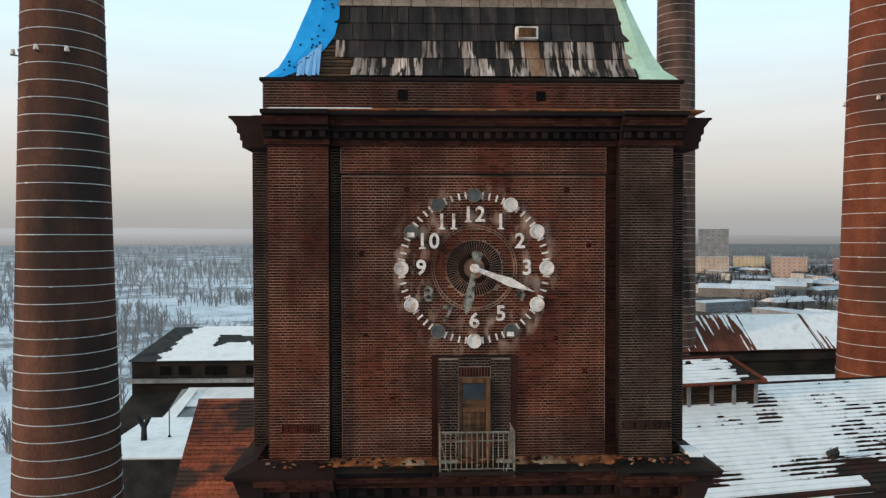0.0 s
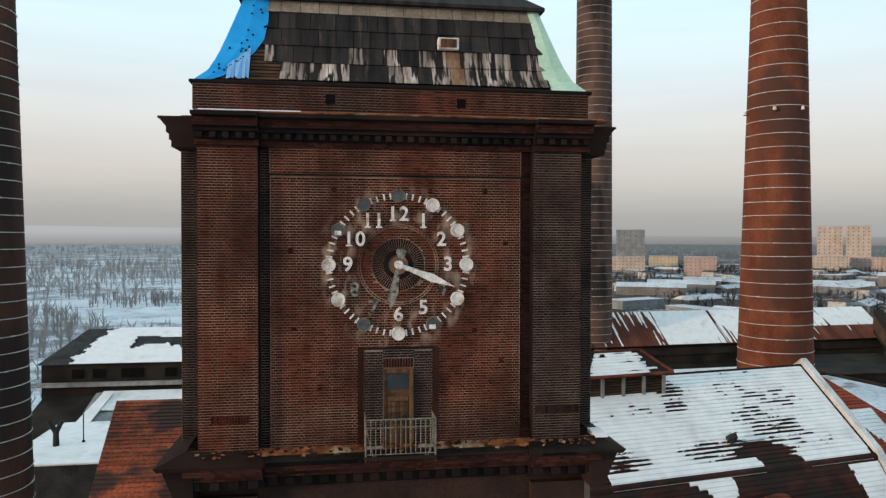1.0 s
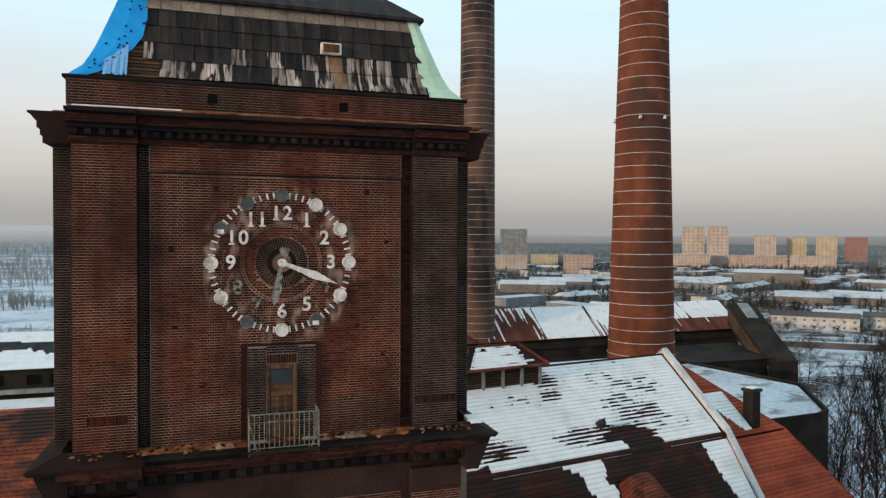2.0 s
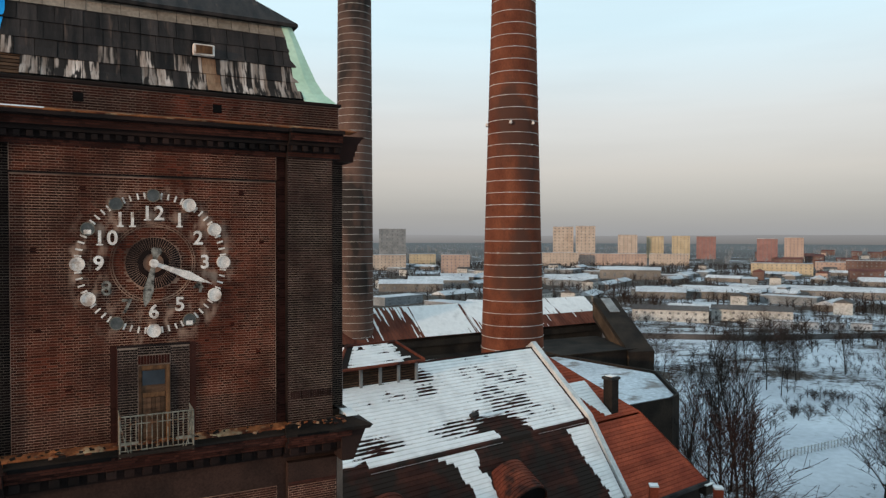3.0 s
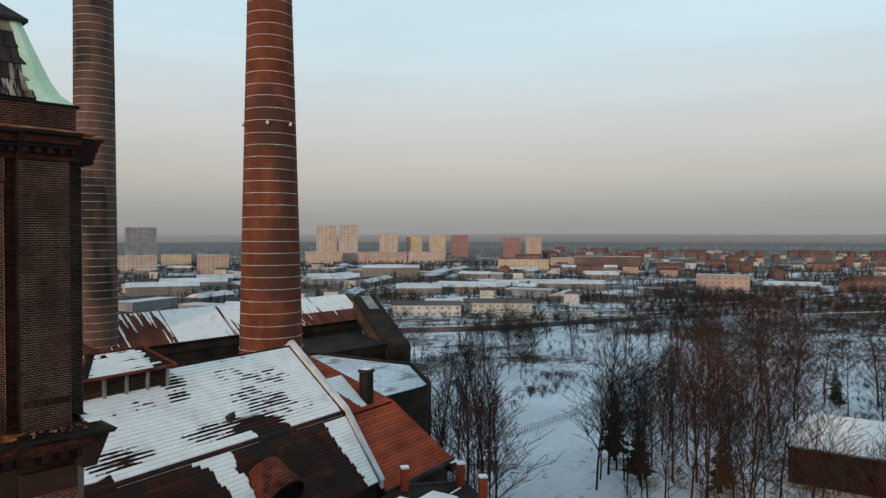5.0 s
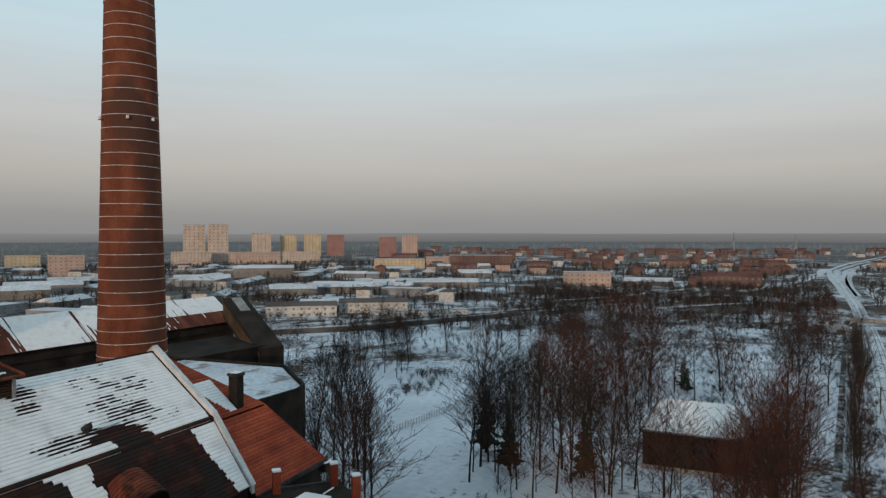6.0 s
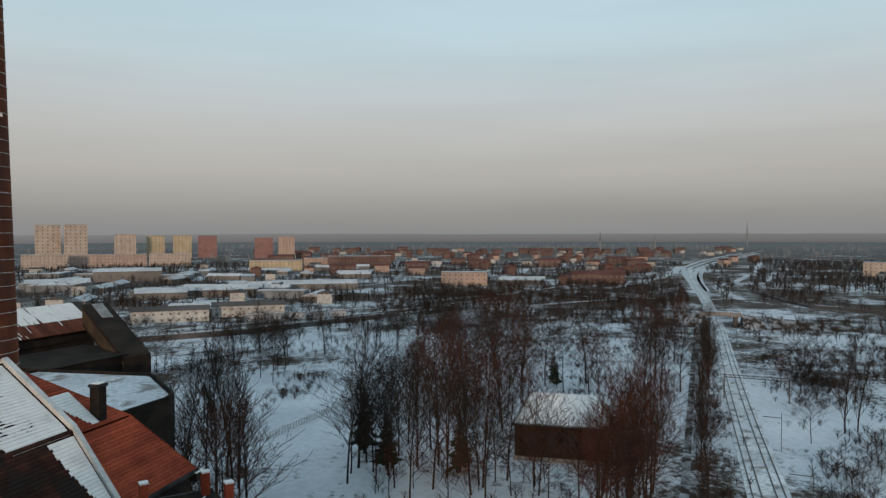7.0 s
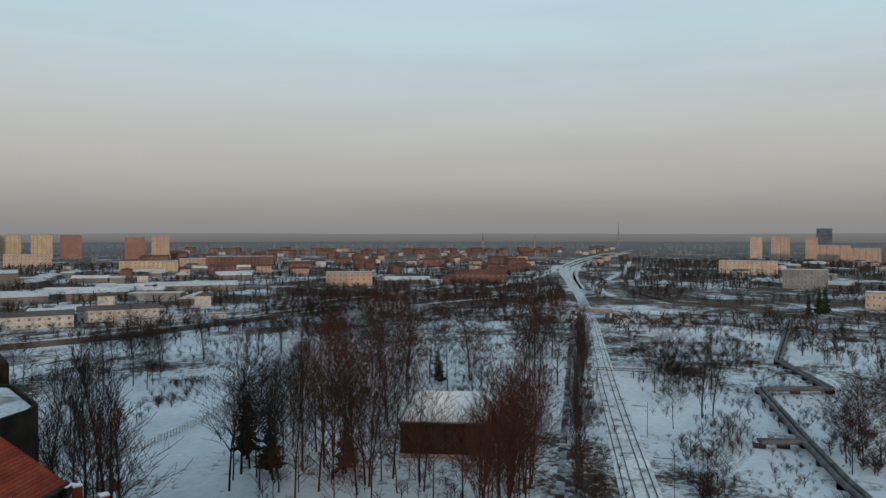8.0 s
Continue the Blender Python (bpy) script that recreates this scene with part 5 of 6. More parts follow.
    bm = box(bmesh.new(), 0, (b - a).length, 0, 0.4, 22.2, 22.85, Matrix.Translation(a) @ (b - a).to_track_quat("X", "Z").to_matrix().to_4x4())
    part("parapet", bm, "dark_wall", flat)

# ---- buildings behind the other side of the tower ----
left = thing("workshop", "blackened workshop with snowy roofs and a strip of louvres", "building")
part("wall", boxed(-41, -10, 78, 96, 0, 28.9), "dark_wall", left)
bm = bmesh.new()
poly(bm, [(-41.5, 77.6, 28.8), (-8, 77.6, 28.8), (-8, 88, 32.2), (-38.5, 88, 32.2), (-8, 98, 28.8), (-41.5, 98, 28.8)], [(0, 1, 2, 3), (3, 2, 4, 5), (5, 0, 3), (1, 4, 2)])
part("roof", bm, "tar", left, "black tarred roof")
bm = bmesh.new()
for i in range(150):
    for k in range(26):
        x, f = -38.5 + 30.5 * i / 150, k / 26
        if x < -41.5 + 3 * f + 3.6 + 1.2 * nz(k, i * 0.05, 0.4, 8):
            continue
        hole = x > -31 + 0.8 * nz(k, 1, 1.2) and 0.28 + 0.03 * (x + 31) * 0.3 < 1 - f + 0.0 and 0.42 + 0.16 * nz(x, f * 4, 0.9, 9) < f < 0.8 + 0.06 * nz(x, 1, 1.5, 3) - 0.016 * (x + 31)
        if not hole:
            y0, y1, z0, z1 = 77.6 + 10.4 * f, 77.6 + 10.4 * (f + 1 / 26), 28.8 + 3.4 * f + 0.12, 28.8 + 3.4 * (f + 1 / 26) + 0.12
            poly(bm, [(x, y0, z0), (x + 0.21, y0, z0), (x + 0.21, y1, z1), (x, y1, z1)], [(0, 1, 2, 3)])
bmesh.ops.remove_doubles(bm, verts=bm.verts[:], dist=0.01)
part("roof_snow", bm, "snow", left, "snow with melted black patches")
part("sill_band", boxed(-41.3, -8, 77.2, 77.98, 25.9, 26.4), "concrete", left)
for x in (-37.2, -34.6, -31, -29.6, -25.4, -22.8):
    part("opening", boxed(x, x + 1.5, 77.9, 77.99, 26.9, 28.1), "void", left, "dark opening")
part("lean_to", prism([(66, 21.2), (77.5, 24.7), (77.5, 0), (66, 0)], -40.5, -8), "dark_wall", left)
part("lean_to_roof", corrugated(-34, -8, 65.6, 21.4, 77.4, 25.0, 1.2, 0.12), "grey_roof", left, "ribbed grey sheet roof")
part("lean_to_snow", prism([(72.6, 23.75), (77.2, 25.2), (77.2, 25.3), (72.6, 23.9)], -33, -8), "snow", left)
bm = bmesh.new()
poly(bm, [(-34.5, 66, 21.9), (-32.6, 66, 21.9), (-31.5, 76, 25.2), (-32.8, 76, 25.2)], [(0, 1, 2, 3)])
ob = part("slide_snow", bm, "snow", left)
ob.modifiers.new("thick", "SOLIDIFY").thickness = 0.12
part("window", boxed(-38.5, -36.6, 65.9, 65.99, 19.0, 21.0), "window", left)

deck = thing("snowy_flat_roof", "low flat-roofed block deep in snow with a forked vent pipe", "building")
part("wall", boxed(-32.5, -22, 47.5, 62, 0, 24.9), "tar", deck)
part("roof_snow", boxed(-32.7, -21.8, 47.3, 62, 24.9, 25.15, bevel=0.08), "snow", deck, "smooth snow on the flat roof")
bm = bmesh.new()
tube(bm, (-29.6, 53, 25.0), (-29.6, 53, 26.6), 0.32, 0.26, 10)
tube(bm, (-29.6, 53, 26.5), (-30.3, 53, 27.6), 0.26, 0.22, 10)
tube(bm, (-29.6, 53, 26.5), (-29.0, 53, 27.6), 0.26, 0.22, 10)
part("vent_pipe", bm, "tar", deck, "black forked vent pipe")
bm = bmesh.new()
tube(bm, (-27.4, 54, 25.0), (-27.4, 54, 28.0), 0.06, 0.06, 6)
tube(bm, (-27.4, 54, 25.0), (-27.4, 54, 25.3), 0.2, 0.16, 8)
part("thin_pipe", bm, "tar", deck)
low = thing("tarred_flat_roof", "low grey tarred flat roof", "building")
part("wall", boxed(-20.8, -13, 29.5, 36, 0, 24.0), "dark_wall", low)
part("roof", boxed(-21, -13, 29.3, 36, 24.0, 24.2, bevel=0.03), "grey_roof", low)

redw = thing("tiled_wing", "wing roofed in broken clay tiles beside the tower", "building")
part("wall", prism([(16, 23.9), (38, 32.6), (44, 29.4), (44, 0), (16, 0)], -17.4, -2.0), "dark_wall", redw)
bm = bmesh.new()
for k in range(52):
    f0, f1 = k / 52, (k + 1) / 52
    y0, y1, z0, z1 = 38 - 22 * f0, 38 - 22 * f1, 32.8 - 8.9 * f0, 32.8 - 8.9 * f1 + 0.07
    poly(bm, [(-19.3 + 2.9 * f0, y0, z0), (-2, y0, z0), (-2, y1, z1), (-19.3 + 2.9 * f1, y1, z1), (-19.3 + 2.9 * f1, y1, z1 - 0.1), (-2, y1, z1 - 0.1)], [(0, 3, 2, 1), (3, 4, 5, 2)])
part("roof_tiles", bm, mat("broken_tile", (0.2, 0.045, 0.022), (0.27, 0.068, 0.032), 0.4, 0.75, 5, 0.35, 0.3, dirt=(0.05, 0.026, 0.02), dirt_at=0.5, dirt_scale=0.35, grain=0.5), redw)


# ---- bare trees ----
def bare_tree(seed, height, spread, levels, slim=1.0, limbs=16, twigs=7, sides=(6, 3, 3, 3), start=0.13, up=0.75, weight=1.0):
    """Vertices and faces of a leafless tree: (trunk, crown), each as (verts, faces)."""
    rnd = random.Random(seed)
    out = [([], []), ([], [])]

    def piece(which, p0, p1, r0, r1, n):
        vs, fs = out[which]
        q = (p1 - p0).to_track_quat("Z", "Y")
        b = len(vs)
        for p, r in ((p0, r0), (p1, r1)):
            for i in range(n):
                vs.append(tuple(p + q @ Vector((r * math.cos(2 * math.pi * i / n), r * math.sin(2 * math.pi * i / n), 0))))
        for i in range(n):
            j = (i + 1) % n
            fs.append((b + i, b + j, b + n + j, b + n + i))

    def grow(p, d, length, r, level):
        segs = (7, 4, 2, 1)[min(level, 3)]
        pts, rad = [p], [r]
        for k in range(segs):
            d = (d + Vector((rnd.uniform(-1, 1), rnd.uniform(-1, 1), rnd.uniform(-0.3, 0.8))) * (0.06 if level == 0 else 0.17)).normalized()
            p = p + d * length / segs
            pts.append(p)
            rad.append(max(r * (1 - 0.85 * (k + 1) / segs), (0.02 if level < 2 else 0.026) * weight))
            piece(0 if level == 0 else 1, pts[-2], pts[-1], rad[-2], rad[-1], sides[min(level, 3)])
        if level + 1 >= levels:
            return
        n = (limbs, twigs, 4, 4)[min(level, 3)]
        for i in range(n):
            f = start + (1 - start) * (i + rnd.random()) / n if level == 0 else 0.25 + 0.75 * (i + rnd.random()) / n
            g = f * segs
            k = min(int(g), segs - 1)
            q = pts[k].lerp(pts[k + 1], g - k)
            a = i * 2.4 + rnd.uniform(-0.5, 0.5)
            side_ = Vector((math.cos(a), math.sin(a), 0))
            axis = (pts[k + 1] - pts[k]).normalized()
            dd = (axis * up + side_ * spread + Vector((0, 0, 0.25))).normalized()
            ln = length * ((0.5 - 0.27 * f) if level == 0 else rnd.uniform(0.35, 0.55)) * (slim if level == 0 else 1)
            grow(q, dd, ln, max(rad[k] * 0.5, 0.02 * weight), level + 1)

    grow(Vector((0, 0, 0)), Vector((0, 0, 1)), height, height * 0.011, 0)
    return out


def mesh_of(name, vf, material):
    me = bpy.data.meshes.new(name)
    me.from_pydata(vf[0], [], vf[1])
    me.materials.append(M[material])
    return me


TREES = []
for k, (h, sp, slim, lim, mt, lab) in enumerate(((23, 0.95, 1.15, 20, "bark", "tall bare tree with dark spreading branches"), (25, 0.5, 0.8, 17, "bark_red", "slim bare poplar with reddish twigs"),
                                                 (18, 1.1, 1.4, 18, "bark", "bare broad-crowned tree with dark branches"), (21, 0.8, 1.05, 16, "bark_red", "bare tree with reddish-brown twigs"),
                                                 (26, 0.36, 0.6, 22, "bark", "narrow leafless poplar with upright branches"), (14, 0.9, 1.2, 16, "bark_red", "young bare tree with reddish twigs"))):
    tr, cr = bare_tree(k + 3, h, sp, 4, slim * 1.12, lim, 6, start=0.24 if k in (0, 2) else 0.12, weight=1.2)
    t_ = thing("bare_tree", lab, "tree", pose(0, 0, -600 - 40 * k), "bare trees")
    a = new("trunk", mesh_of("trunk", tr, "bark"))
    b = new("crown", mesh_of("crown", cr, mt))
    a.parent = b.parent = t_
    TREES.append(t_)

rnd = random.Random(11)
PLACED = []


def clearing(x, y):
    """The two snowy meadows either side of the paling fence."""
    return 102 < x < 128 and 44 + 0.6 * (x - 102) < y < 70 or 112 < x < 186 and 60 + 0.4 * max(0, x - 150) < y < 74 + 0.55 * (x - 120)


def open_ground(x, y):
    """Whether trees may stand here: off the clearings, the shed, the railway and the buildings."""
    if 122 < x < 156 and -10 < y < 24 or clearing(x, y):
        return False
    if 112 < x < 192 and 62 < y < 70 + 0.5 * (x - 112) * 0.8 and not (155 < x < 192 and y > 98):
        return False
    if 152 < x < 330 and 0.13 < (y + 26) / (x + 5) < 0.29 and (x * 3 + y) % 7 > 1:
        return False
    return not (y < -12 and x > 60)


def plant(k, x, y, s=1.0):
    PLACED.append((k, x, y, s))


def scatter(n, x0, x1, y0, y1, kinds, s0, s1, gap=3.0):
    done = tries = 0
    while done < n and tries < n * 30:
        tries += 1
        x, y = rnd.uniform(x0, x1), rnd.uniform(y0, y1)
        if not open_ground(x, y) or any((x - p[1]) ** 2 + (y - p[2]) ** 2 < gap * gap for p in PLACED):
            continue
        plant(rnd.choice(kinds), x, y, rnd.uniform(s0, s1))
        done += 1


for k, x, y, s in ((4, 99, 61, 0.95), (1, 101, 64, 0.85), (4, 97, 58, 0.8), (0, 107, 41, 0.85), (0, 114, 36, 0.9), (3, 117, 25, 1.0), (0, 214, 18, 1.05), (0, 218, 40, 1.05), (2, 168, -41, 0.55),
                   (4, 180, -49, 0.75), (4, 183, -52, 0.65), (2, 234, -45, 0.75), (2, 238, -50, 0.6), (2, 150, -73, 0.7), (2, 124, -46, 0.45), (2, 156, -78, 0.7), (5, 200, -52, 0.6), (4, 215, -56, 0.6), (5, 228, -38, 0.6), (2, 143, -72, 0.6), (0, 160, -84, 0.6), (2, 165, -80, 0.65), (5, 149, -79, 0.75), (2, 172, -88, 0.6), (5, 158, -75, 0.7)):
    plant(k, x, y, s)
scatter(17, 108, 135, 16, 46, (0, 1, 0, 4, 3), 0.65, 1.0, 3.4)
scatter(5, 100, 120, -12, -6, (0, 3, 2), 0.6, 0.85, 4)
scatter(36, 150, 218, -11, 62, (1, 3, 0, 2, 0, 5), 0.65, 1.0, 4.2)
for k, x, y, s in ((3, 118, -9, 0.85), (1, 121, -12, 0.8), (0, 114, -12, 0.75), (5, 119, 16, 0.95), (3, 124, -12, 0.9), (0, 130, 27, 0.8), (5, 115, -6, 0.85), (5, 117, 8, 0.7), (2, 113, 11, 0.6), (0, 112, 4, 0.5), (3, 115, 6.5, 0.72), (3, 119, 8.5, 0.85), (1, 111, -1.5, 0.55), (0, 120, 14, 0.8), (3, 116, -7, 0.8), (1, 115, 17, 0.85), (4, 90, 57, 0.95), (5, 91, 64, 1.2), (5, 84, 47, 1.2), (5, 77, 44, 1.2), (4, 88, 49, 0.75)):
    plant(k, x, y, s)
scatter(13, 100, 122, -12, -5, (3, 1, 3, 5), 0.65, 0.95, 2.2)
scatter(8, 101, 120, 14, 40, (5, 0, 2), 0.5, 0.85, 3.4)
scatter(26, 215, 330, -10, 90, (1, 3, 2, 5), 0.6, 0.95, 6)
scatter(30, 155, 260, 98, 160, (2, 0, 5, 4), 0.45, 0.75, 4)
scatter(6, 86, 99, 54, 72, (5, 4, 4), 0.5, 0.8, 3)
scatter(4, 62, 82, 34, 47, (5, 4, 5), 0.6, 0.9, 4)
scatter(12, 95, 130, 80, 130, (2, 5), 0.5, 0.8, 5)
for k in range(46):
    plant(rnd.choice((0, 4, 2, 5)), 112 + k * 4.6 + rnd.uniform(-1.5, 1.5), -19.5 - 3.0 * rnd.random() + 0.036 * k * 4.6, rnd.uniform(0.3, 0.65))
for k, x, y, s in PLACED:
    copy_thing(TREES[k], pose(x, y, 0, rnd.uniform(-3, 3), rnd.uniform(-3, 3), rnd.uniform(0, 360)) @ Matrix.Diagonal((s, s, s, 1)))
for t_ in TREES:
    for o in (*t_.children_recursive, t_):
        bpy.data.objects.remove(o)


def conifer(x, y, h):
    t_ = thing("fir_tree", "dark evergreen fir dusted with snow", "tree", pose(x, y, 0), "fir trees")
    bm = bmesh.new()
    tube(bm, (0, 0, 0), (0, 0, h), 0.02 * h, 0.02, 6)
    part("trunk", bm, "bark", t_)
    bm, r_ = bmesh.new(), random.Random(int(x * 7))
    for k in range(int(h * 9)):
        f = 0.14 + 0.86 * k / (h * 9)
        a, ln = k * 2.39, h * 0.25 * (1 - f) ** 0.8 + 0.3
        d = Vector((math.cos(a), math.sin(a), r_.uniform(-0.45, -0.1)))
        p = Vector((0, 0, f * h))
        e = p + d * ln * r_.uniform(0.35, 1.25)
        w_ = Vector((-d.y, d.x, 0)) * ln * 0.22
        poly(bm, [p, p.lerp(e, 0.6) + w_, e, p.lerp(e, 0.6) - w_, p.lerp(e, 0.6) - Vector((0, 0, ln * 0.25))], [(0, 1, 2), (0, 2, 3), (0, 4, 1), (0, 3, 4), (1, 4, 2), (2, 4, 3)])
    part("crown", bm, "conifer", t_)


for x, y, h in ((208, 27, 11), (204, 25, 8), (124, 47, 15), (117, 38, 13), (121, 24, 12), (430, -143, 16), (436, -148, 14), (425, -136, 13)):
    conifer(x, y, h)


def copies(name, template, places, material, label, category):
    """One object of many small growths: (x, y, scale) for each."""
    tv, tf = np.array(template[0]), template[1]
    n, k = len(places), len(tv)
    a = np.array([(p[0], p[1], p[2]) for p in places])
    ang = np.random.RandomState(4).uniform(0, 6.28, n)
    c, s = np.cos(ang)[:, None], np.sin(ang)[:, None]
    v = np.empty((n, k, 3))
    v[:, :, 0] = a[:, :1] + a[:, 2:] * (c * tv[:, 0] - s * tv[:, 1])
    v[:, :, 1] = a[:, 1:2] + a[:, 2:] * (s * tv[:, 0] + c * tv[:, 1])
    v[:, :, 2] = a[:, 2:] * tv[:, 2]
    f4 = np.array([f for f in tf])
    fa = (np.arange(n)[:, None, None] * k + f4).reshape(-1, 4)
    me = bpy.data.meshes.new(name)
    me.from_pydata(v.reshape(-1, 3).tolist(), [], fa.tolist())
    me.materials.append(M[material])
    return tagged(new(name, me), label, category, kind="stuff")


def tuft(seed, height, n, spread, r):
    """A light stand-in for growth far away: a stem and n tapering rods, forked upwards."""
    rnd_ = random.Random(seed)
    vs, fs = [], []

    def rod(p0, p1, r0):
        q, b = (p1 - p0).to_track_quat("Z", "Y"), len(vs)
        for p, rr in ((p0, r0), (p1, r0 * 0.25)):
            for i in range(3):
                vs.append(tuple(p + q @ Vector((rr * math.cos(2.094 * i), rr * math.sin(2.094 * i), 0))))
        fs.extend((b + i, b + (i + 1) % 3, b + 3 + (i + 1) % 3, b + 3 + i) for i in range(3))

    rod(Vector((0, 0, 0)), Vector((0, 0, height * 0.75)), r * 1.6)
    for k in range(n):
        a, f = k * 2.4, 0.12 + 0.6 * k / n
        p = Vector((0, 0, f * height * 0.8))
        e = p + Vector((math.cos(a) * spread, math.sin(a) * spread, rnd_.uniform(0.5, 1.0))) * height * 0.42 * rnd_.uniform(0.6, 1.1)
        rod(p, e, r)
        for j in range(2):
            m_ = p.lerp(e, 0.35 + 0.3 * j)
            rod(m_, m_ + (e - p) * 0.5 + Vector((rnd_.uniform(-1, 1), rnd_.uniform(-1, 1), rnd_.uniform(0, 0.8))) * height * 0.13, r * 0.6)
    return vs, fs


BUSH = tuft(25, 2.6, 14, 1.0, 0.045)
FAR_TREE, FAR_TREE2, SHRUB = tuft(21, 12, 5, 0.7, 0.38), tuft(22, 12, 4, 0.55, 0.28), tuft(23, 3.4, 9, 0.85, 0.06)
NEAR_TREE = tuft(24, 12, 10, 0.62, 0.13)
CX, CY = -3.0, -24.0


def polar(az0, az1, d0, d1):
    a, d = radians(rnd.uniform(az0, az1)), math.sqrt(rnd.uniform(d0 * d0, d1 * d1))
    return CX + d * math.sin(a), CY + d * math.cos(a)


def track_y(x):
    return float(np.interp(x, (60, 127, 187, 255, 360, 503, 645, 831, 1025, 1255, 1616, 2300), (-35.5, -31.4, -27.1, -22.8, -17, -6.7, 6.4, 23.7, 35, 22, -15, -110)))


def on_rails(x, y):
    return abs(y - track_y(x)) < 9 + 0.02 * max(0, x - 400)


def wood(n, az0, az1, d0, d1, s0, s1, clump=0.02, thr=0.0):
    pts = []
    for _ in range(n * 12):
        if len(pts) >= n:
            break
        x, y = polar(az0, az1, d0, d1)
        if not on_rails(x, y) and noise.noise((x * clump, y * clump, 3)) > thr:
            pts.append((x, y, rnd.uniform(s0, s1)))
    return pts


pts = wood(800, 40, 88, 310, 560, 0.4, 0.85, 0.02, 0.0) + wood(600, 64, 87, 370, 640, 0.45, 0.9, 0.015, -0.25)
pts += wood(120, 99, 122, 215, 400, 0.35, 0.7, 0.03, 0.1) + wood(700, 91, 124, 330, 620, 0.4, 0.85, 0.01, -0.15)
copies("near_wood", NEAR_TREE, pts, "bramble", "dark leafless belts of trees on the waste ground", "woods")
pts = wood(3800, 16, 90, 480, 1150, 0.4, 0.85, 0.012, -0.14) + wood(2500, 91, 124, 600, 1300, 0.5, 1.0, 0.01, -0.18)
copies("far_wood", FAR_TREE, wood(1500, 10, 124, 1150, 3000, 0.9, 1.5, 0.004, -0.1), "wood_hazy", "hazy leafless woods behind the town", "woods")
copies("far_wood", FAR_TREE, pts, "wood_far", "dark leafless woods and gardens of the town", "woods")
pts = wood(700, -40, -2, 300, 560, 0.6, 1.0, 0.009, 0.02) + wood(160, -30, -12, 170, 290, 0.5, 0.9, 0.03, 0.05)
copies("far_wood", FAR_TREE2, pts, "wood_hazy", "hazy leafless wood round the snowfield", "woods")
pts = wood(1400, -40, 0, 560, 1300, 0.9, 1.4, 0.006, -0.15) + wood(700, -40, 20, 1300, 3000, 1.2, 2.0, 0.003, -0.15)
copies("far_wood", FAR_TREE2, pts, "wood_haze_pale", "leafless forest beyond the snowfield, paled by painted haze", "woods")
pts = []
for _ in range(12000):
    x, y = rnd.uniform(95, 420), rnd.uniform(-130, 180)
    if on_rails(x, y) or not (abs(noise.noise((x * 0.02, y * 0.02, 9))) > 0.18 or (y < 60 and y > -12 and rnd.random() < 0.25)):
        continue
    if (x < 140 and y > 12 and rnd.random() < 0.75) or 118 < x < 160 and -10 < y < 24 or clearing(x, y) or -21 < y + 0.0 - 0.04 * (x - 118) < -13:
        continue
    pts.append((x, y, rnd.uniform(0.4, 1.1)))
    if len(pts) > 1900:
        break
pts += [(rnd.uniform(100, 136), rnd.uniform(-13, 38), rnd.uniform(0.4, 1.0)) for _ in range(110)]
copies("undergrowth", SHRUB, pts, "bramble", "tangled leafless brown shrubs", "shrubs")
# the ragged hedge along the railway: closed near the works, broken further out
pts = []
for k in range(520):
    x = 104 + 300 * rnd.random() ** 1.25
    if noise.noise((x * 0.11, 0, 2)) > -0.16:
        wide = 2.1 if x < 190 else 1.7
        pts.append((x, -24.6 + 0.056 * (x - 118) + rnd.gauss(0, wide), rnd.uniform(0.3, 0.9) * (1 + 0.9 * noise.noise((x * 0.2, 4, 1)))))
copies("undergrowth", BUSH, pts, "bramble", "ragged brown hedge of brambles along the railway", "shrubs")
# brambles under the grove and in clumps on the waste ground beyond the rails
pts = []
for _ in range(9000):
    x, y = rnd.uniform(96, 300), rnd.uniform(-12, 62)
    if noise.noise((x * 0.05, y * 0.05, 6)) < 0.02 or (x < 138 and y > 14) or (120 < x < 160 and -8 < y < 24) or clearing(x, y):
        continue
    pts.append((x, y, rnd.uniform(0.35, 1.0)))
    if len(pts) > 520:
        break
n_ = 0
for _ in range(9000):
    x, y = rnd.uniform(105, 330), rnd.uniform(-120, -34)
    if on_rails(x, y) and rnd.random() < 0.93 or noise.noise((x * 0.045, y * 0.06, 8)) < 0.08 or abs(y + 68.5) < 3 and x < 215:
        continue
    pts.append((x, y, rnd.uniform(0.25, 0.95)))
    n_ += 1
    if n_ > 1000:
        break
for cx, cy, rx, ry, m_ in ((156, -78, 8, 5, 70), (176, -84, 7, 5, 40), (165, 92, 6, 5, 30), (182, 100, 5, 5, 30), (126, -43, 5, 3, 40), (148, -44, 6, 3, 26), (160, -52, 9, 4, 34), (236, -47, 16, 7, 110), (272, -50, 14, 8, 70), (300, -75, 30, 10, 120)):
    for _ in range(m_):
        pts.append((cx + rnd.gauss(0, rx), cy + rnd.gauss(0, ry * 0.6), rnd.uniform(0.5, 1.5)))
copies("undergrowth", BUSH, pts, "bramble", "dark clumps of brambles in the snow", "shrubs")
pts = []
for _ in range(900):
    x = rnd.uniform(240, 520)
    y = 205 - 0.35 * (x - 240) + rnd.uniform(-40, 60)
    if abs(noise.noise((x * 0.03, y * 0.03, 5))) > 0.1:
        pts.append((x, y, rnd.uniform(0.6, 1.5)))
copies("undergrowth", SHRUB, pts[:520], "bramble", "dark hedges along the sidings", "shrubs")


# ---- railway ----
def ribbon(pts, half, z0, z1, name, material, parent=None, off=0.0):
    bm, prev = bmesh.new(), None
    for i, (x, y) in enumerate(pts):
        a, b = pts[max(i - 1, 0)], pts[min(i + 1, len(pts) - 1)]
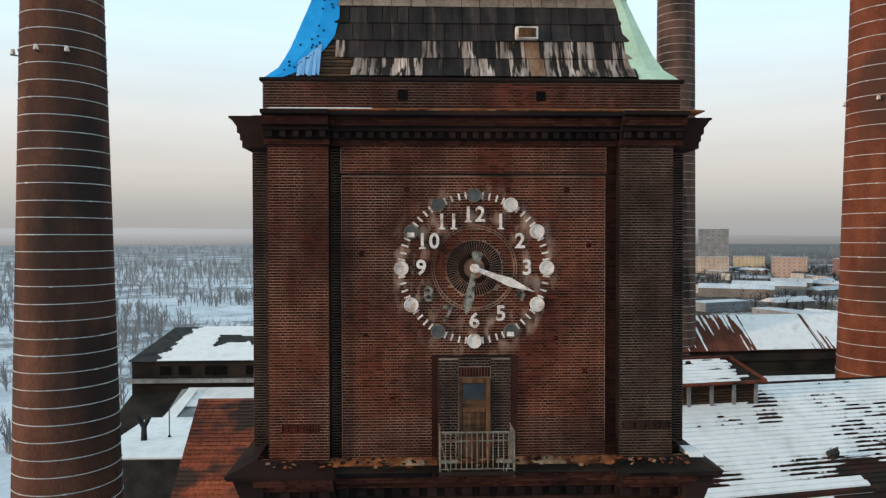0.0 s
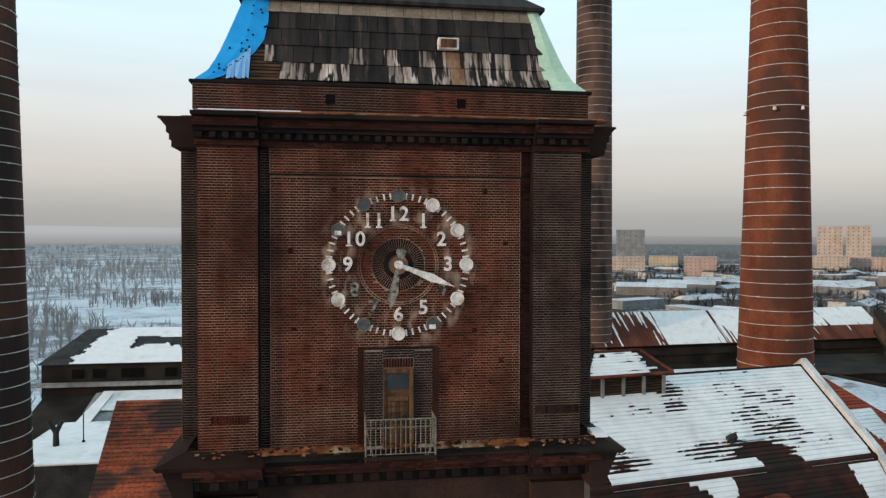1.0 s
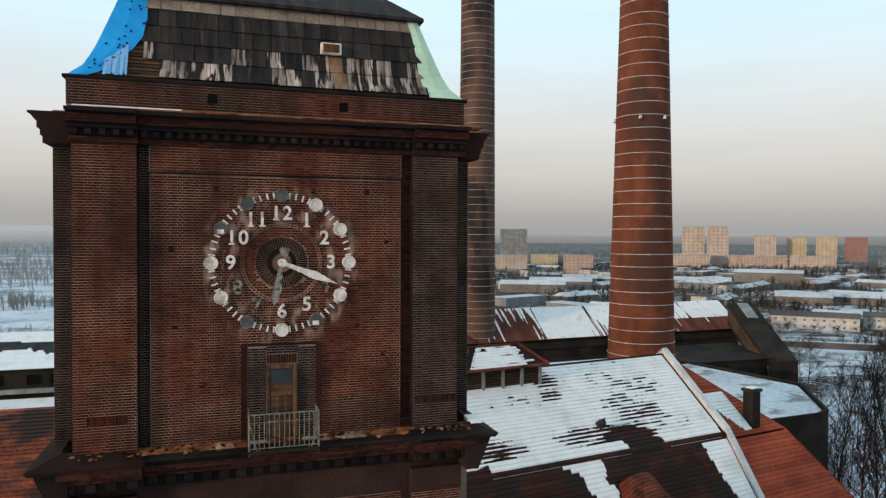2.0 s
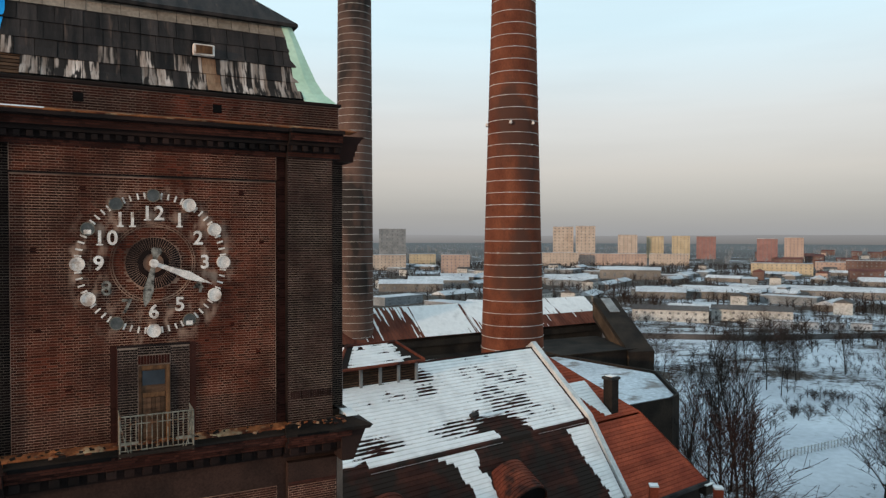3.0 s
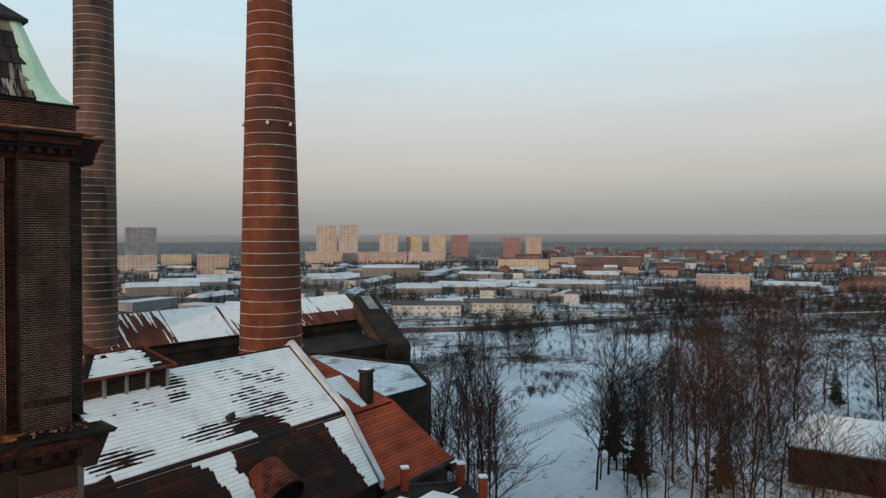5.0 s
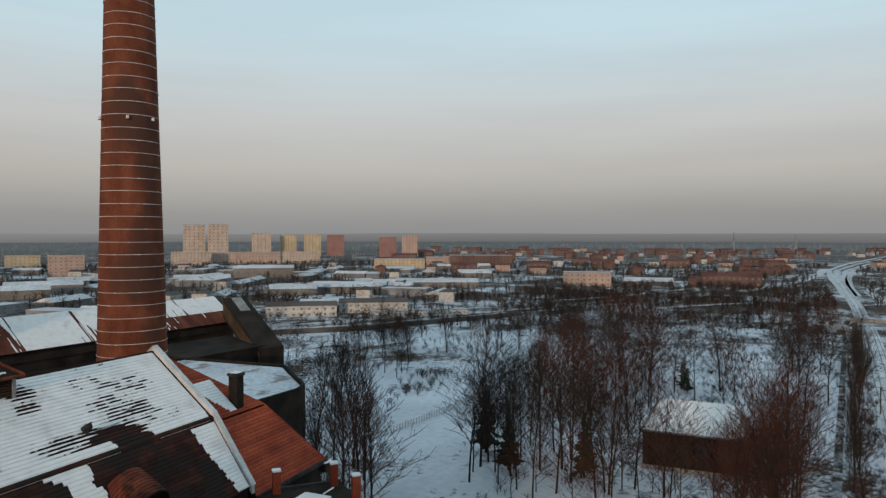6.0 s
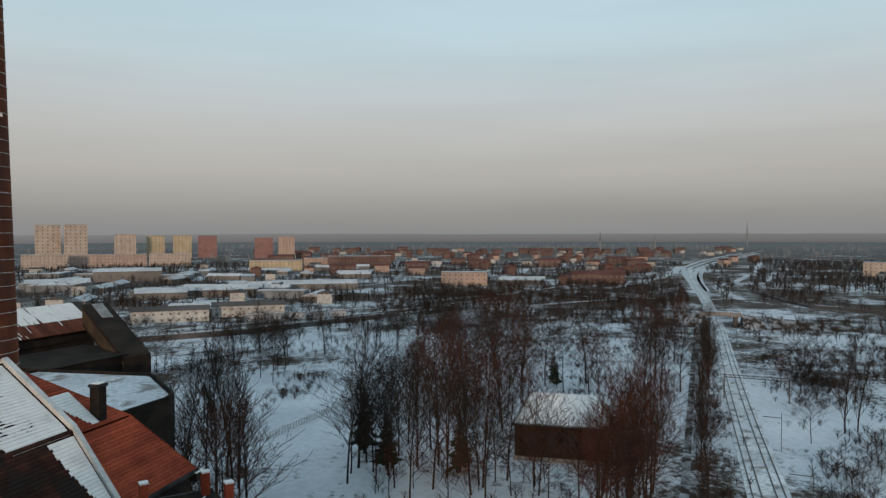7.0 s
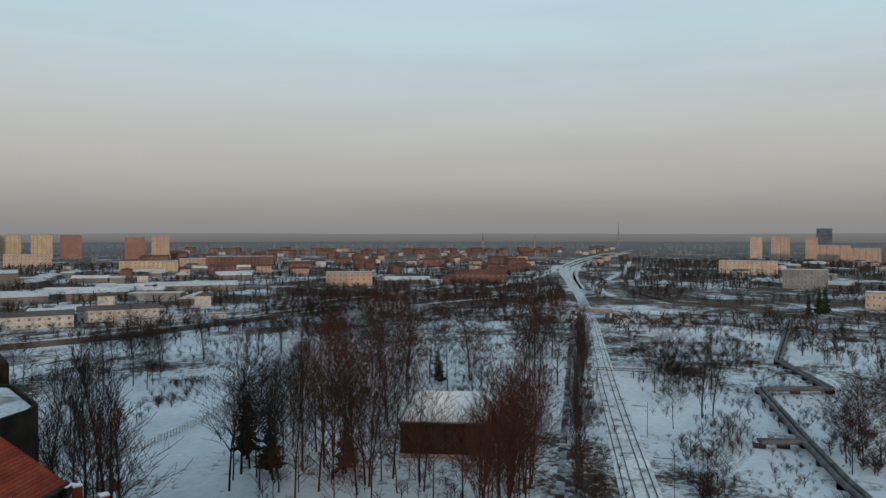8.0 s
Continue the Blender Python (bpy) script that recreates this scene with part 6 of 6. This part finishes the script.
        d = Vector((b[0] - a[0], b[1] - a[1])).normalized()
        nx, ny = -d.y, d.x
        ring_ = [bm.verts.new((x + nx * (off + s), y + ny * (off + s), z)) for s, z in ((-half, z0), (-half, z1), (half, z1), (half, z0))]
        if prev:
            for k in range(3):
                bm.faces.new((prev[k], ring_[k], ring_[k + 1], prev[k + 1]))
        prev = ring_
    bmesh.ops.recalc_face_normals(bm, faces=bm.faces[:])
    return part(name, bm, material, parent)


LINE = [(x, track_y(x)) for x in range(60, 2200, 20)]
bed = tagged(ribbon(LINE, 3.7, 0.0, 0.14, "railway_bed", "ballast"), "snow-covered railway bed", "railway bed", kind="structure")
for k, o_ in enumerate((-26, -15, 14)):
    yard = ribbon([(x, track_y(x) + o_ * min(1.0, max(0.2, (x - 560) / 700))) for x in range(600, 1900, 20)], 3.0, 0.0, 0.12, "railway_yard", "town_snow")
    tagged(yard, "snowy sidings of a far railway yard", "railway yard", kind="structure")
for off in (-2.0, 2.0):
    tr = thing("railway_track", "railway track with dark rails in snow", "track", None, "railway tracks")
    for g in (-0.75, 0.75):
        ribbon(LINE, 0.095, 0.1, 0.32, "rail", "steel", tr, off + g)
tr = thing("railway_track", "snowed-in siding of the railway", "track", None, "railway tracks")
SIDING = [(x, track_y(x) - 7.5 - 0.006 * (x - 330)) for x in range(330, 900, 12)]
for g in (-0.75, 0.75):
    ribbon(SIDING, 0.06, 0.1, 0.3, "rail", "steel", tr, g)
tagged(ribbon([(x, -17.6 + 0.044 * (x - 118)) for x in range(90, 400, 10)], 0.8, 0.0, 0.03, "road", "bank"), "narrow snow-covered lane beside the railway", "road", kind="structure")
tagged(ribbon([(150 + 6 * k, 176 + 0.3 * k - 0.04 * k * k) for k in range(60)], 3.0, 0.0, 0.12, "road", "road"), "snowy service road along the sidings", "road", kind="structure")
for pts_, half_ in (([(532, -29), (584, -18), (640, -10), (668, -9), (735, -24), (914, -44), (1197, -59), (1625, -56)], 3.5), ([(650, -62), (676, -60), (772, -54), (950, -70)], 3.0)):
    tagged(ribbon(pts_, half_, 0.0, 0.12, "road", "town_snow"), "winding snowy track through the scrub", "road", kind="structure")
tagged(ribbon([(590, -40), (529, -55), (488, -68), (480, -85), (467, -104), (462, -125)], 1.0, 0.0, 1.6, "yard_wall", "dark_roof"), "long dark wall along the far lane", "wall", kind="structure")
tagged(ribbon([(600, 78), (653, 68), (767, 52), (880, 46), (1060, 52)], 5.0, 0.0, 0.12, "road", "town_snow"), "snowy street running into the railway yard", "road", kind="structure")


for pts_, half_, lab in (([(191, 240), (245, 236), (296, 211), (356, 178), (405, 159), (470, 140)], 1.6, "snowy siding along the cream buildings"),
                         ([(180, 232), (234, 225), (283, 200), (338, 168), (400, 146)], 1.6, "snowy siding beside the yard wall"),
                         ([(440, 174), (493, 153), (559, 132), (640, 112)], 2.5, "snow-covered street at the edge of the town")):
    tagged(ribbon(pts_, half_, 0.0, 0.1, "road", "town_snow"), lab, "road", kind="structure")
tagged(ribbon([(160, 236), (191, 225), (222, 212), (258, 186), (299, 172), (350, 152)], 0.6, 0.0, 2.4, "yard_wall", "dark_roof"), "long dark yard wall beside the sidings", "wall", kind="structure")


def lattice_mast(x, y, h):
    m_ = thing("catenary_mast", "lattice steel catenary mast beside the track", "mast", pose(x, y, 0), "catenary masts")
    for sx in (-0.2, 0.2):
        part("post", boxed(sx - 0.05, sx + 0.05, -0.05, 0.05, 0, h), "steel", m_)
    for k in range(int(h)):
        bm = bmesh.new()
        tube(bm, (-0.2, 0, k), (0.2, 0, k + 0.9), 0.035, 0.035, 4)
        part("brace", bm, "concrete", m_)
    part("arm", boxed(-0.05, 0.05, 0.0, 3.6, h - 1.0, h - 0.88), "steel", m_)


for x in (122, 160, 250, 306, 352, 400, 460):
    lattice_mast(x, track_y(x) - 5.6, 8.0)
for x in (188, 240, 300):
    lattice_mast(x, track_y(x) + 5.2, 7.5)
portal = thing("catenary_portal", "steel catenary portal spanning the tracks", "portal")
xg = 206
for y in (-22.5, -39.0):
    part("post", boxed(xg - 0.15, xg + 0.15, y - 0.15, y + 0.15, 0, 7.0), "steel", portal)
for z in (6.2, 6.9):
    part("beam", boxed(xg - 0.15, xg + 0.15, -39.2, -22.3, z, z + 0.14), "steel", portal)
for k in range(14):
    bm = bmesh.new()
    y = -39 + 16.6 * k / 14
    tube(bm, (xg, y, 6.2), (xg, y + 1.18, 6.95), 0.06, 0.06, 4)
    part("brace", bm, "steel", portal)
part("hanger", boxed(xg - 0.08, xg + 0.08, -33.1, -32.9, 4.2, 6.2), "steel", portal)

bridge = thing("road_bridge", "low grey concrete road bridge over the railway", "bridge", pose(376, -17, 0, 0, 0, 4))
part("deck", boxed(-3, 3, -11, 9, 4.9, 5.7, bevel=0.1), "concrete", bridge)
part("deck_snow", boxed(-2.6, 2.6, -11, 9, 5.71, 5.8), "bank", bridge)
for y in (-8, 7):
    part("abutment", boxed(-2.6, 2.6, y - 1.0, y + 1.0, 0, 4.9), "dark_roof", bridge)
for x in (-2.9, 2.9):
    part("parapet", boxed(x - 0.08, x + 0.08, -11, 9, 5.7, 6.5), "concrete", bridge)
for far_end in (-66, 60):
    near_end = -11 if far_end < 0 else 9
    bm = bmesh.new()
    poly(bm, [(-3, near_end, 5.65), (3, near_end, 5.65), (3, far_end, 1.2), (-3, far_end, 1.2), (-13, near_end, -0.2), (13, near_end, -0.2), (7, far_end, -0.2), (-7, far_end, -0.2)],
         [(0, 1, 2, 3), (0, 3, 7, 4), (1, 5, 6, 2), (4, 5, 1, 0), (3, 2, 6, 7)])
    bmesh.ops.recalc_face_normals(bm, faces=bm.faces[:])
    part("embankment", bm, "bank", bridge, "scrubby snow-covered bridge embankment")


def fence(pts, h, step, label, rails=(0.4, 0.9), material="bark"):
    f = thing("fence", label, "fence")
    for (xa, ya), (xb, yb) in zip(pts, pts[1:]):
        ln = math.hypot(xb - xa, yb - ya)
        n = max(2, int(ln / step))
        for i in range(n):
            x, y = xa + (xb - xa) * i / n, ya + (yb - ya) * i / n
            part("post", boxed(x - 0.09, x + 0.09, y - 0.09, y + 0.09, 0, h), material, f)
        for z in rails:
            bm = bmesh.new()
            tube(bm, (xa, ya, z * h), (xb, yb, z * h), 0.09, 0.09, 4)
            part("rail", bm, material, f)


fence([(112, 72.5), (134, 72), (153, 72), (170, 74)], 1.7, 1.1, "grey paling fence across the snow", (0.3, 0.85), "zinc")
fence([(165, 154), (177, 152), (192, 150), (214, 147), (236, 143)], 1.7, 3.0, "dark post-and-rail fence in the snowfield", (0.45, 0.75, 0.98))
fence([(104, -21.4), (150, -19.0), (200, -16.4), (250, -13.6), (300, -10.8)], 2.2, 1.6, "dark post fence between the lane and the hedge", (0.5, 0.95), "steel")


def pipeline(pts, r, label):
    p = thing("pipeline", label, "pipeline")
    for (xa, ya), (xb, yb) in zip(pts, pts[1:]):
        for o in (-0.8, 0.8):
            d = Vector((xb - xa, yb - ya, 0)).normalized()
            nv = Vector((-d.y, d.x, 0)) * o
            bm = bmesh.new()
            tube(bm, Vector((xa, ya, 1.5)) + nv, Vector((xb, yb, 1.5)) + nv, r, r, 10)
            part("pipe", bm, "pipe_lagging", p)
        n = max(2, int(math.hypot(xb - xa, yb - ya) / 9))
        for i in range(n + 1):
            x, y = xa + (xb - xa) * i / n, ya + (yb - ya) * i / n
            part("trestle", boxed(x - 0.5, x + 0.5, y - 1.3, y + 1.3, 0, 1.0), "tar", p)


pipeline([(95, -68), (119, -69), (134, -68), (160, -68), (213, -69)], 0.6, "pair of lagged district heating pipes on trestles")
pipeline([(157, -58), (159, -68)], 0.5, "short branch of lagged heating pipes")
pipeline([(212, -69), (218, -89), (264, -85), (313, -98), (397, -120)], 0.6, "lagged heating pipes crossing the waste ground")

# shed among the trees
shed = thing("brick_shed", "abandoned brown brick shed with a snowy grey roof", "shed", pose(134, 7, 0, 0, 0, -81))
part("wall", boxed(-9.5, 9.5, 0, 16, 0, 7.6), "dark_wall", shed)
for x in (-8, -4, 0, 4, 8):
    part("pier", boxed(x - 0.35, x + 0.35, -0.22, -0.002, 0.9, 7.4, bevel=0.03), "brick_dark", shed)
part("plinth", boxed(-9.7, 9.7, -0.35, -0.002, 0, 0.9, bevel=0.05), "concrete", shed)
bm = bmesh.new()
poly(bm, [(-10, -0.5, 7.5), (10, -0.5, 7.5), (7, 8, 12.3), (-7, 8, 12.3), (10, 16.5, 7.5), (-10, 16.5, 7.5)], [(0, 1, 2, 3), (3, 2, 4, 5), (1, 4, 2), (5, 0, 3), (5, 4, 1, 0)])
part("roof", bm, "grey_roof", shed)
part("roof_snow", (lambda b: (poly(b, [(-9.6, -0.2, 7.75), (9.7, -0.2, 7.75), (6.9, 7.9, 12.35), (-6.9, 7.9, 12.35)], [(0, 1, 2, 3)]), b)[1])(bmesh.new()), "snow", shed, "thin grey snow on the roof")
for x in (-6, -2, 2, 6):
    part("window", boxed(x - 0.8, x + 0.8, -0.06, -0.01, 3.2, 5.6), "glass", shed)
part("eave", boxed(-10.05, 10.05, -0.6, -0.4, 7.2, 7.5), "tar", shed)


# ---- town ----
WIN = {}


def pane(w_, h_):
    key = (round(w_, 1), round(h_, 1))
    if key not in WIN:
        bm = boxed(-w_ / 2, w_ / 2, -0.12, 0.0, 0, h_)
        me = bpy.data.meshes.new("window")
        bm.to_mesh(me)
        bm.free()
        me.materials.append(M["window"])
        WIN[key] = me
    return WIN[key]


def block(name, x, y, wd, h, ang, material, label, group="", deep=None, floors=0, roof="flat", cols=0, category="building"):
    """A town building with its front to the camera side: walls, roof, windows in rows."""
    b = thing(name, label, category, pose(x, y, 0, 0, 0, ang), group)
    dp = deep or min(wd, 16)
    part("wall", boxed(-wd / 2, wd / 2, 0, dp, 0, h), material, b)
    if roof == "flat":
        part("roof", boxed(-wd / 2 - 0.3, wd / 2 + 0.3, -0.3, dp + 0.3, h, h + 0.5), "greyblock", b)
        part("roof_snow", boxed(-wd / 2, wd / 2, 0, dp, h + 0.51, h + 0.7), "town_snow", b)
    else:
        rm = "townroof" if roof == "red" else ("dark_roof" if roof == "dark" else "town_snow")
        e = min(dp * 0.2, 3)
        part("roof", prism([(-0.6, h), (dp / 2, h + e), (dp + 0.6, h)], -wd / 2 - 0.5, wd / 2 + 0.5), rm, b)
    for fl in range(floors):
        z0 = h * (fl + 0.3) / floors
        for c in range(cols):
            wo = new("window", pane(wd / cols * 0.26, h / floors * 0.34))
            wo.parent = b
            wo.matrix_basis = pose(-wd / 2 + wd * (c + 0.5) / cols, 0, z0)
    return b


HIGH = [(906, 1170, 43, 66, -37), (930, 1126, 40, 67, -39), (1008, 1085, 39, 49, -42), (1083, 1083, 35, 46, -44), (1083, 1011, 35, 47, -46), (1131, 989, 37, 46, -48), (1068, 798, 33, 42, -53), (1093, 764, 30, 44, -54)]
for row_, mt in zip(HIGH, ("cream", "cream", "cream", "yellow", "yellow", "redblock", "redblock", "salmon")):
    block("tower_block", *row_, mt, "sunlit high-rise block of flats on the town's edge", "tower blocks", 16, 10, "flat", 5)
HIGH2 = [(513, 1175, 50, 59, -23), (1467, -307, 22, 42, -101), (1459, -349, 33, 42, -102), (1446, -401, 21, 40, -105), (1633, -474, 30, 60, -105), (1292, -395, 50, 28, -106), (1183, -409, 41, 25, -108)]
for row_, mt in zip(HIGH2, ("greyblock", "cream", "salmon", "salmon", "blueblock", "salmon", "salmon")):
    block("tower_block", *row_, mt, "high-rise block in the far housing estate", "tower blocks", 18, 8, "flat", 5)
MID = [(751, 837, 105, 18, -41), (662, 857, 56, 20, -37), (366, 844, 45, 20, -23), (443, 900, 39, 19, -26), (403, 724, 35, 23, -28), (727, 517, 66, 14, -53), (865, 474, 90, 16, -60), (586, 204, 42, 12, -69)]
for row_, mt in zip(MID, ("salmon", "cream", "cream", "yellow", "salmon", "yellow", "townbrick", "salmon")):
    block("apartment_house", *row_, mt, "long low apartment house with rows of windows", "apartment houses", 13, max(2, round(row_[3] / 4)), "flat", max(5, round(row_[2] / 5)))
MID2 = [(646, 94, 49, 10, -80), (881, -186, 64, 15, -100), (644, -189, 35, 16, -104), (477, -188, 12, 10, -109), (815, 780, 60, 18, -45), (847, 535, 36, 13, -57), (517, 776, 58, 19, -33)]
for row_, mt in zip(MID2, ("townbrick", "cream", "greyblock", "cream", "cream", "salmon", "redblock")):
    block("apartment_house", *row_, mt, "apartment house among bare trees", "apartment houses", 13, max(2, round(row_[3] / 4)), "red" if mt == "townbrick" else "flat", max(4, round(row_[2] / 5)))
WARE = [(517, 543, 63, 14, -43), (375, 356, 35, 7, -45), (418, 330, 40, 7, -50), (498, 301, 62, 7, -57), (414, 512, 50, 8, -38), (238, 497, 53, 9, -25), (331, 588, 33, 7, -29), (274, 518, 53, 10, -27), (616, 158, 42, 6, -73), (432, 348, 59, 6, -49)]
for x_, y_, wd_, h_, an_ in WARE:
    block("warehouse", x_, y_, wd_, h_ * 0.72, an_, "shed_wall", "low warehouse with a snow-white roof", "warehouses", 22, 1, "snow", 6)
for row_ in ((278, 252, 39, 6.2, -46), (316, 231, 40, 6.2, -51)):
    block("long_office", *row_, "white_render", "long cream two-storey building with a dark roof", "long cream buildings", 11, 2, "dark", 9)
for k in range(5):
    block("white_cabin", 300 + 9 * k, 214 - 7.5 * k, 9, 3, -50, "town_snow", "row of white site cabins", "site cabins", 3, 1, "flat", 3)

rnd = random.Random(31)
KINDS = []
for k, (wd, dp, h, mt, rf) in enumerate(((22, 11, 9, "townbrick", "red"), (30, 12, 11, "townbrick", "red"), (14, 10, 7, "white_render", "dark"), (36, 14, 5, "greyblock", "flat"), (18, 11, 8, "salmon", "red"), (34, 13, 4, "shed_wall", "snow"))):
    KINDS.append(block("town_house", 0, 0, wd, h, 0, mt, "town house with a %s roof" % {"red": "red tiled", "snow": "snow-covered", "flat": "flat snowy", "dark": "dark felted"}[rf], "town houses", dp, 2, rf, 4))
n = 0
while n < 250:
    z_ = rnd.random()
    if z_ < 0.55:
        x, y = polar(52, 84, 780, 2000)
        k = rnd.choice((0, 1, 0, 4, 2, 1))
    elif z_ < 0.8:
        x, y = polar(22, 60, 420, 1000)
        k = rnd.choice((2, 3, 5, 5, 3))
    elif z_ < 0.92:
        x, y = polar(84, 92, 1100, 2300)
        k = rnd.choice((0, 2, 4))
    else:
        x, y = polar(100, 116, 620, 1500)
        k = rnd.choice((2, 3, 5))
    if on_rails(x, y):
        continue
    copy_thing(KINDS[k], pose(x, y, 0, 0, 0, rnd.choice((-60, 30)) + rnd.uniform(-12, 12)))
    n += 1
for o in KINDS:
    for c in (*o.children_recursive, o):
        bpy.data.objects.remove(c)
ROWA, ROWB, ROWANG = (623, 115), (914, 79), -7
for k in range(11):
    block("row_house", ROWA[0] + (ROWB[0] - ROWA[0]) * k / 10, ROWA[1] + (ROWB[1] - ROWA[1]) * k / 10, 9, 8 + (k % 2), ROWANG, "townbrick", "red brick row house with a steep red roof", "red row houses", 9, 2, "red", 3)
for x, y, h in ((1965, 330, 55), (1950, 180, 48), (2900, -60, 95)):
    sp = thing("spire", "thin far church spire or chimney in the haze", "spire", pose(x, y, 0))
    bm = bmesh.new()
    tube(bm, (0, 0, 0), (0, 0, h * 0.6), 3, 2.4, 8)
    tube(bm, (0, 0, h * 0.6), (0, 0, h), 2.4, 0.5, 8)
    part("shaft", bm, "greyblock", sp)

# ---- bricks of the clock tower ----
def clear_of_fittings(x, z):
    """Away from the dial's rings and the door surround."""
    if math.hypot(x, z - 45) < 0.76 or (abs(x) < 0.99 and z < 42.64):
        return False
    return True


PUTLOGS = ((-1.8, 47.1), (0.9, 47.1), (2.5, 47.1), (-2.9, 43.2), (3.1, 45.6), (-3.0, 45.4), (2.2, 43.1), (3.0, 42.2), (-2.2, 41.5))
SHARED = {}


def brick_parts(rows, parent, material):
    for x0, x1, y0, y1, z0, z1 in rows:
        key = (round(x1 - x0, 3), material)
        if key not in SHARED:
            ob = many_boxes("brick", [(-(x1 - x0) / 2, (x1 - x0) / 2, -0.006, 0.02, 0, 0.057)], material)
            SHARED[key] = ob.data
        else:
            ob = new("brick", SHARED[key])
        ob.parent = parent
        ob.matrix_basis = pose((x0 + x1) / 2, y0 + 0.006, z0)


rows = brick_rows(-3.53, 3.53, TH + 0.02, 47.5, 0.0, clear_of_fittings, seed=2)
plinth = [r for r in rows if r[4] < 40.95]
rows = [r for r in rows if r[4] >= 40.95]
many_boxes("plinth_brickwork", plinth, "brick_mid", centre, kind="stuff")
near = [r for r in rows if abs(r[0]) < 2.35 and 40.9 < r[4] < 42.6]
brick_parts(near[:300], centre, "brick")
chosen = set(near[:300])
many_boxes("brickwork", [r for r in rows if r not in chosen], "brick", centre, kind="stuff")
many_boxes("brickwork", brick_rows(-3.53, 3.53, 47.54, 48.28, -0.07, seed=3), "brick", frieze, kind="stuff")
many_boxes("brickwork", brick_rows(-5.44, -3.86, TH + 0.02, 48.28, -0.2, seed=4), "brick", pil_l, kind="stuff")
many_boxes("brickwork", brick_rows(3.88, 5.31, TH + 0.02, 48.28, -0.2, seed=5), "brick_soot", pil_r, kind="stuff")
many_boxes("brickwork", brick_rows(-5.58, 5.58, 49.28, 49.94, 0.0, seed=6), "brick", attic, kind="stuff")
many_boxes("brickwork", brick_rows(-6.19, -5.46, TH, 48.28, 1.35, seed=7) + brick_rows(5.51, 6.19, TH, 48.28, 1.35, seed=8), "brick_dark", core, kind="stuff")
many_boxes("brickwork", brick_rows(-5.48, -3.92, 36, 38.0, -0.05, seed=12) + brick_rows(3.92, 5.48, 36, 38.0, -0.05, seed=13) + brick_rows(-3.6, 3.6, 36, 37.9, 0.2, seed=9), "brick_mid", lower_shaft, kind="stuff")
many_boxes("brickwork", brick_rows(-0.96, -0.44, TH + 0.02, 42.6, -0.09, seed=10) + brick_rows(0.44, 0.96, TH + 0.02, 42.6, -0.09, seed=11) + brick_rows(-0.44, 0.44, 42.38, 42.6, -0.09, seed=14), "brick_dark", surround, kind="stuff")
for k in range(11):
    part("lintel_brick", boxed(-0.43 + k * 0.078, -0.365 + k * 0.078, -0.105, -0.085, 42.1, 42.35), "brick", surround)
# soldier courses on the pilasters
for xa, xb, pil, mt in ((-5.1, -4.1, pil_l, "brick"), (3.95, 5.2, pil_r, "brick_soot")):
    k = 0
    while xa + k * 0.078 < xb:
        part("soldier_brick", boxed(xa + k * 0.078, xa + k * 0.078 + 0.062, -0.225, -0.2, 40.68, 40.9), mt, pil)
        k += 1
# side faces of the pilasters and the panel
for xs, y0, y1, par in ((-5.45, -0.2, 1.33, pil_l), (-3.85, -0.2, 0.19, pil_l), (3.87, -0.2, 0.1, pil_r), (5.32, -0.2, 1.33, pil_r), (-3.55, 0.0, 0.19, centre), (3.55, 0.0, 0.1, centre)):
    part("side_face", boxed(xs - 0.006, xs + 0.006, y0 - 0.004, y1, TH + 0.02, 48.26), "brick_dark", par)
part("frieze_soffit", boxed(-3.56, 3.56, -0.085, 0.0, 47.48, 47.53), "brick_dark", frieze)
part("lintel_course", boxed(-0.975, 0.975, -0.1, -0.02, 42.6, 42.66), "brick_dark", surround)
for a, b in PUTLOGS:
    part("putlog_hole", boxed(a - 0.07, a + 0.07, -0.004, 0.02, b - 0.05, b + 0.06), "void", centre, "small dark putlog hole")
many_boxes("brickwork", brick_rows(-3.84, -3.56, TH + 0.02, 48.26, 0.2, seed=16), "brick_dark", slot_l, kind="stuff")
many_boxes("brickwork", brick_rows(3.56, 3.86, TH + 0.02, 48.26, 0.1, seed=15), "brick_mid", slot_r, kind="stuff")
rows = []
for x0, x1, ex in ((-3.69, 3.74, 0.0), (-5.74, -3.71, 0.2), (3.76, 5.79, 0.2)):
    for z0, z1, y in ((39.23, 39.41, 0.35), (39.43, 39.66, 0.55)):
        rows += brick_rows(x0, x1, z0, z1, -y - ex, seed=int(z0 * 10))
many_boxes("brickwork", rows, "brick_mid", lower_shaft, kind="stuff")
rows = []
for x0, x1, ex in ((-3.79, 3.84, 0.0), (-5.49, -3.81, 0.2), (3.86, 5.54, 0.2)):
    for z0, z1, y in ((48.26, 48.44, 0.1), (48.74, 48.99, 0.42)):
        rows += brick_rows(x0, x1, z0, z1, -y - ex, proud=0.012, seed=int(z0 * 10))
many_boxes("brickwork", rows, "brick_mid", attic, kind="stuff")
for x0, x1, y in ((-5.49, -3.91, -0.05), (3.91, 5.49, -0.05), (-3.61, 3.61, 0.2)):
    part("joint_bed", boxed(x0, x1, y - 0.003, y + 0.02, 35.9, 37.86), "mortar", lower_shaft)
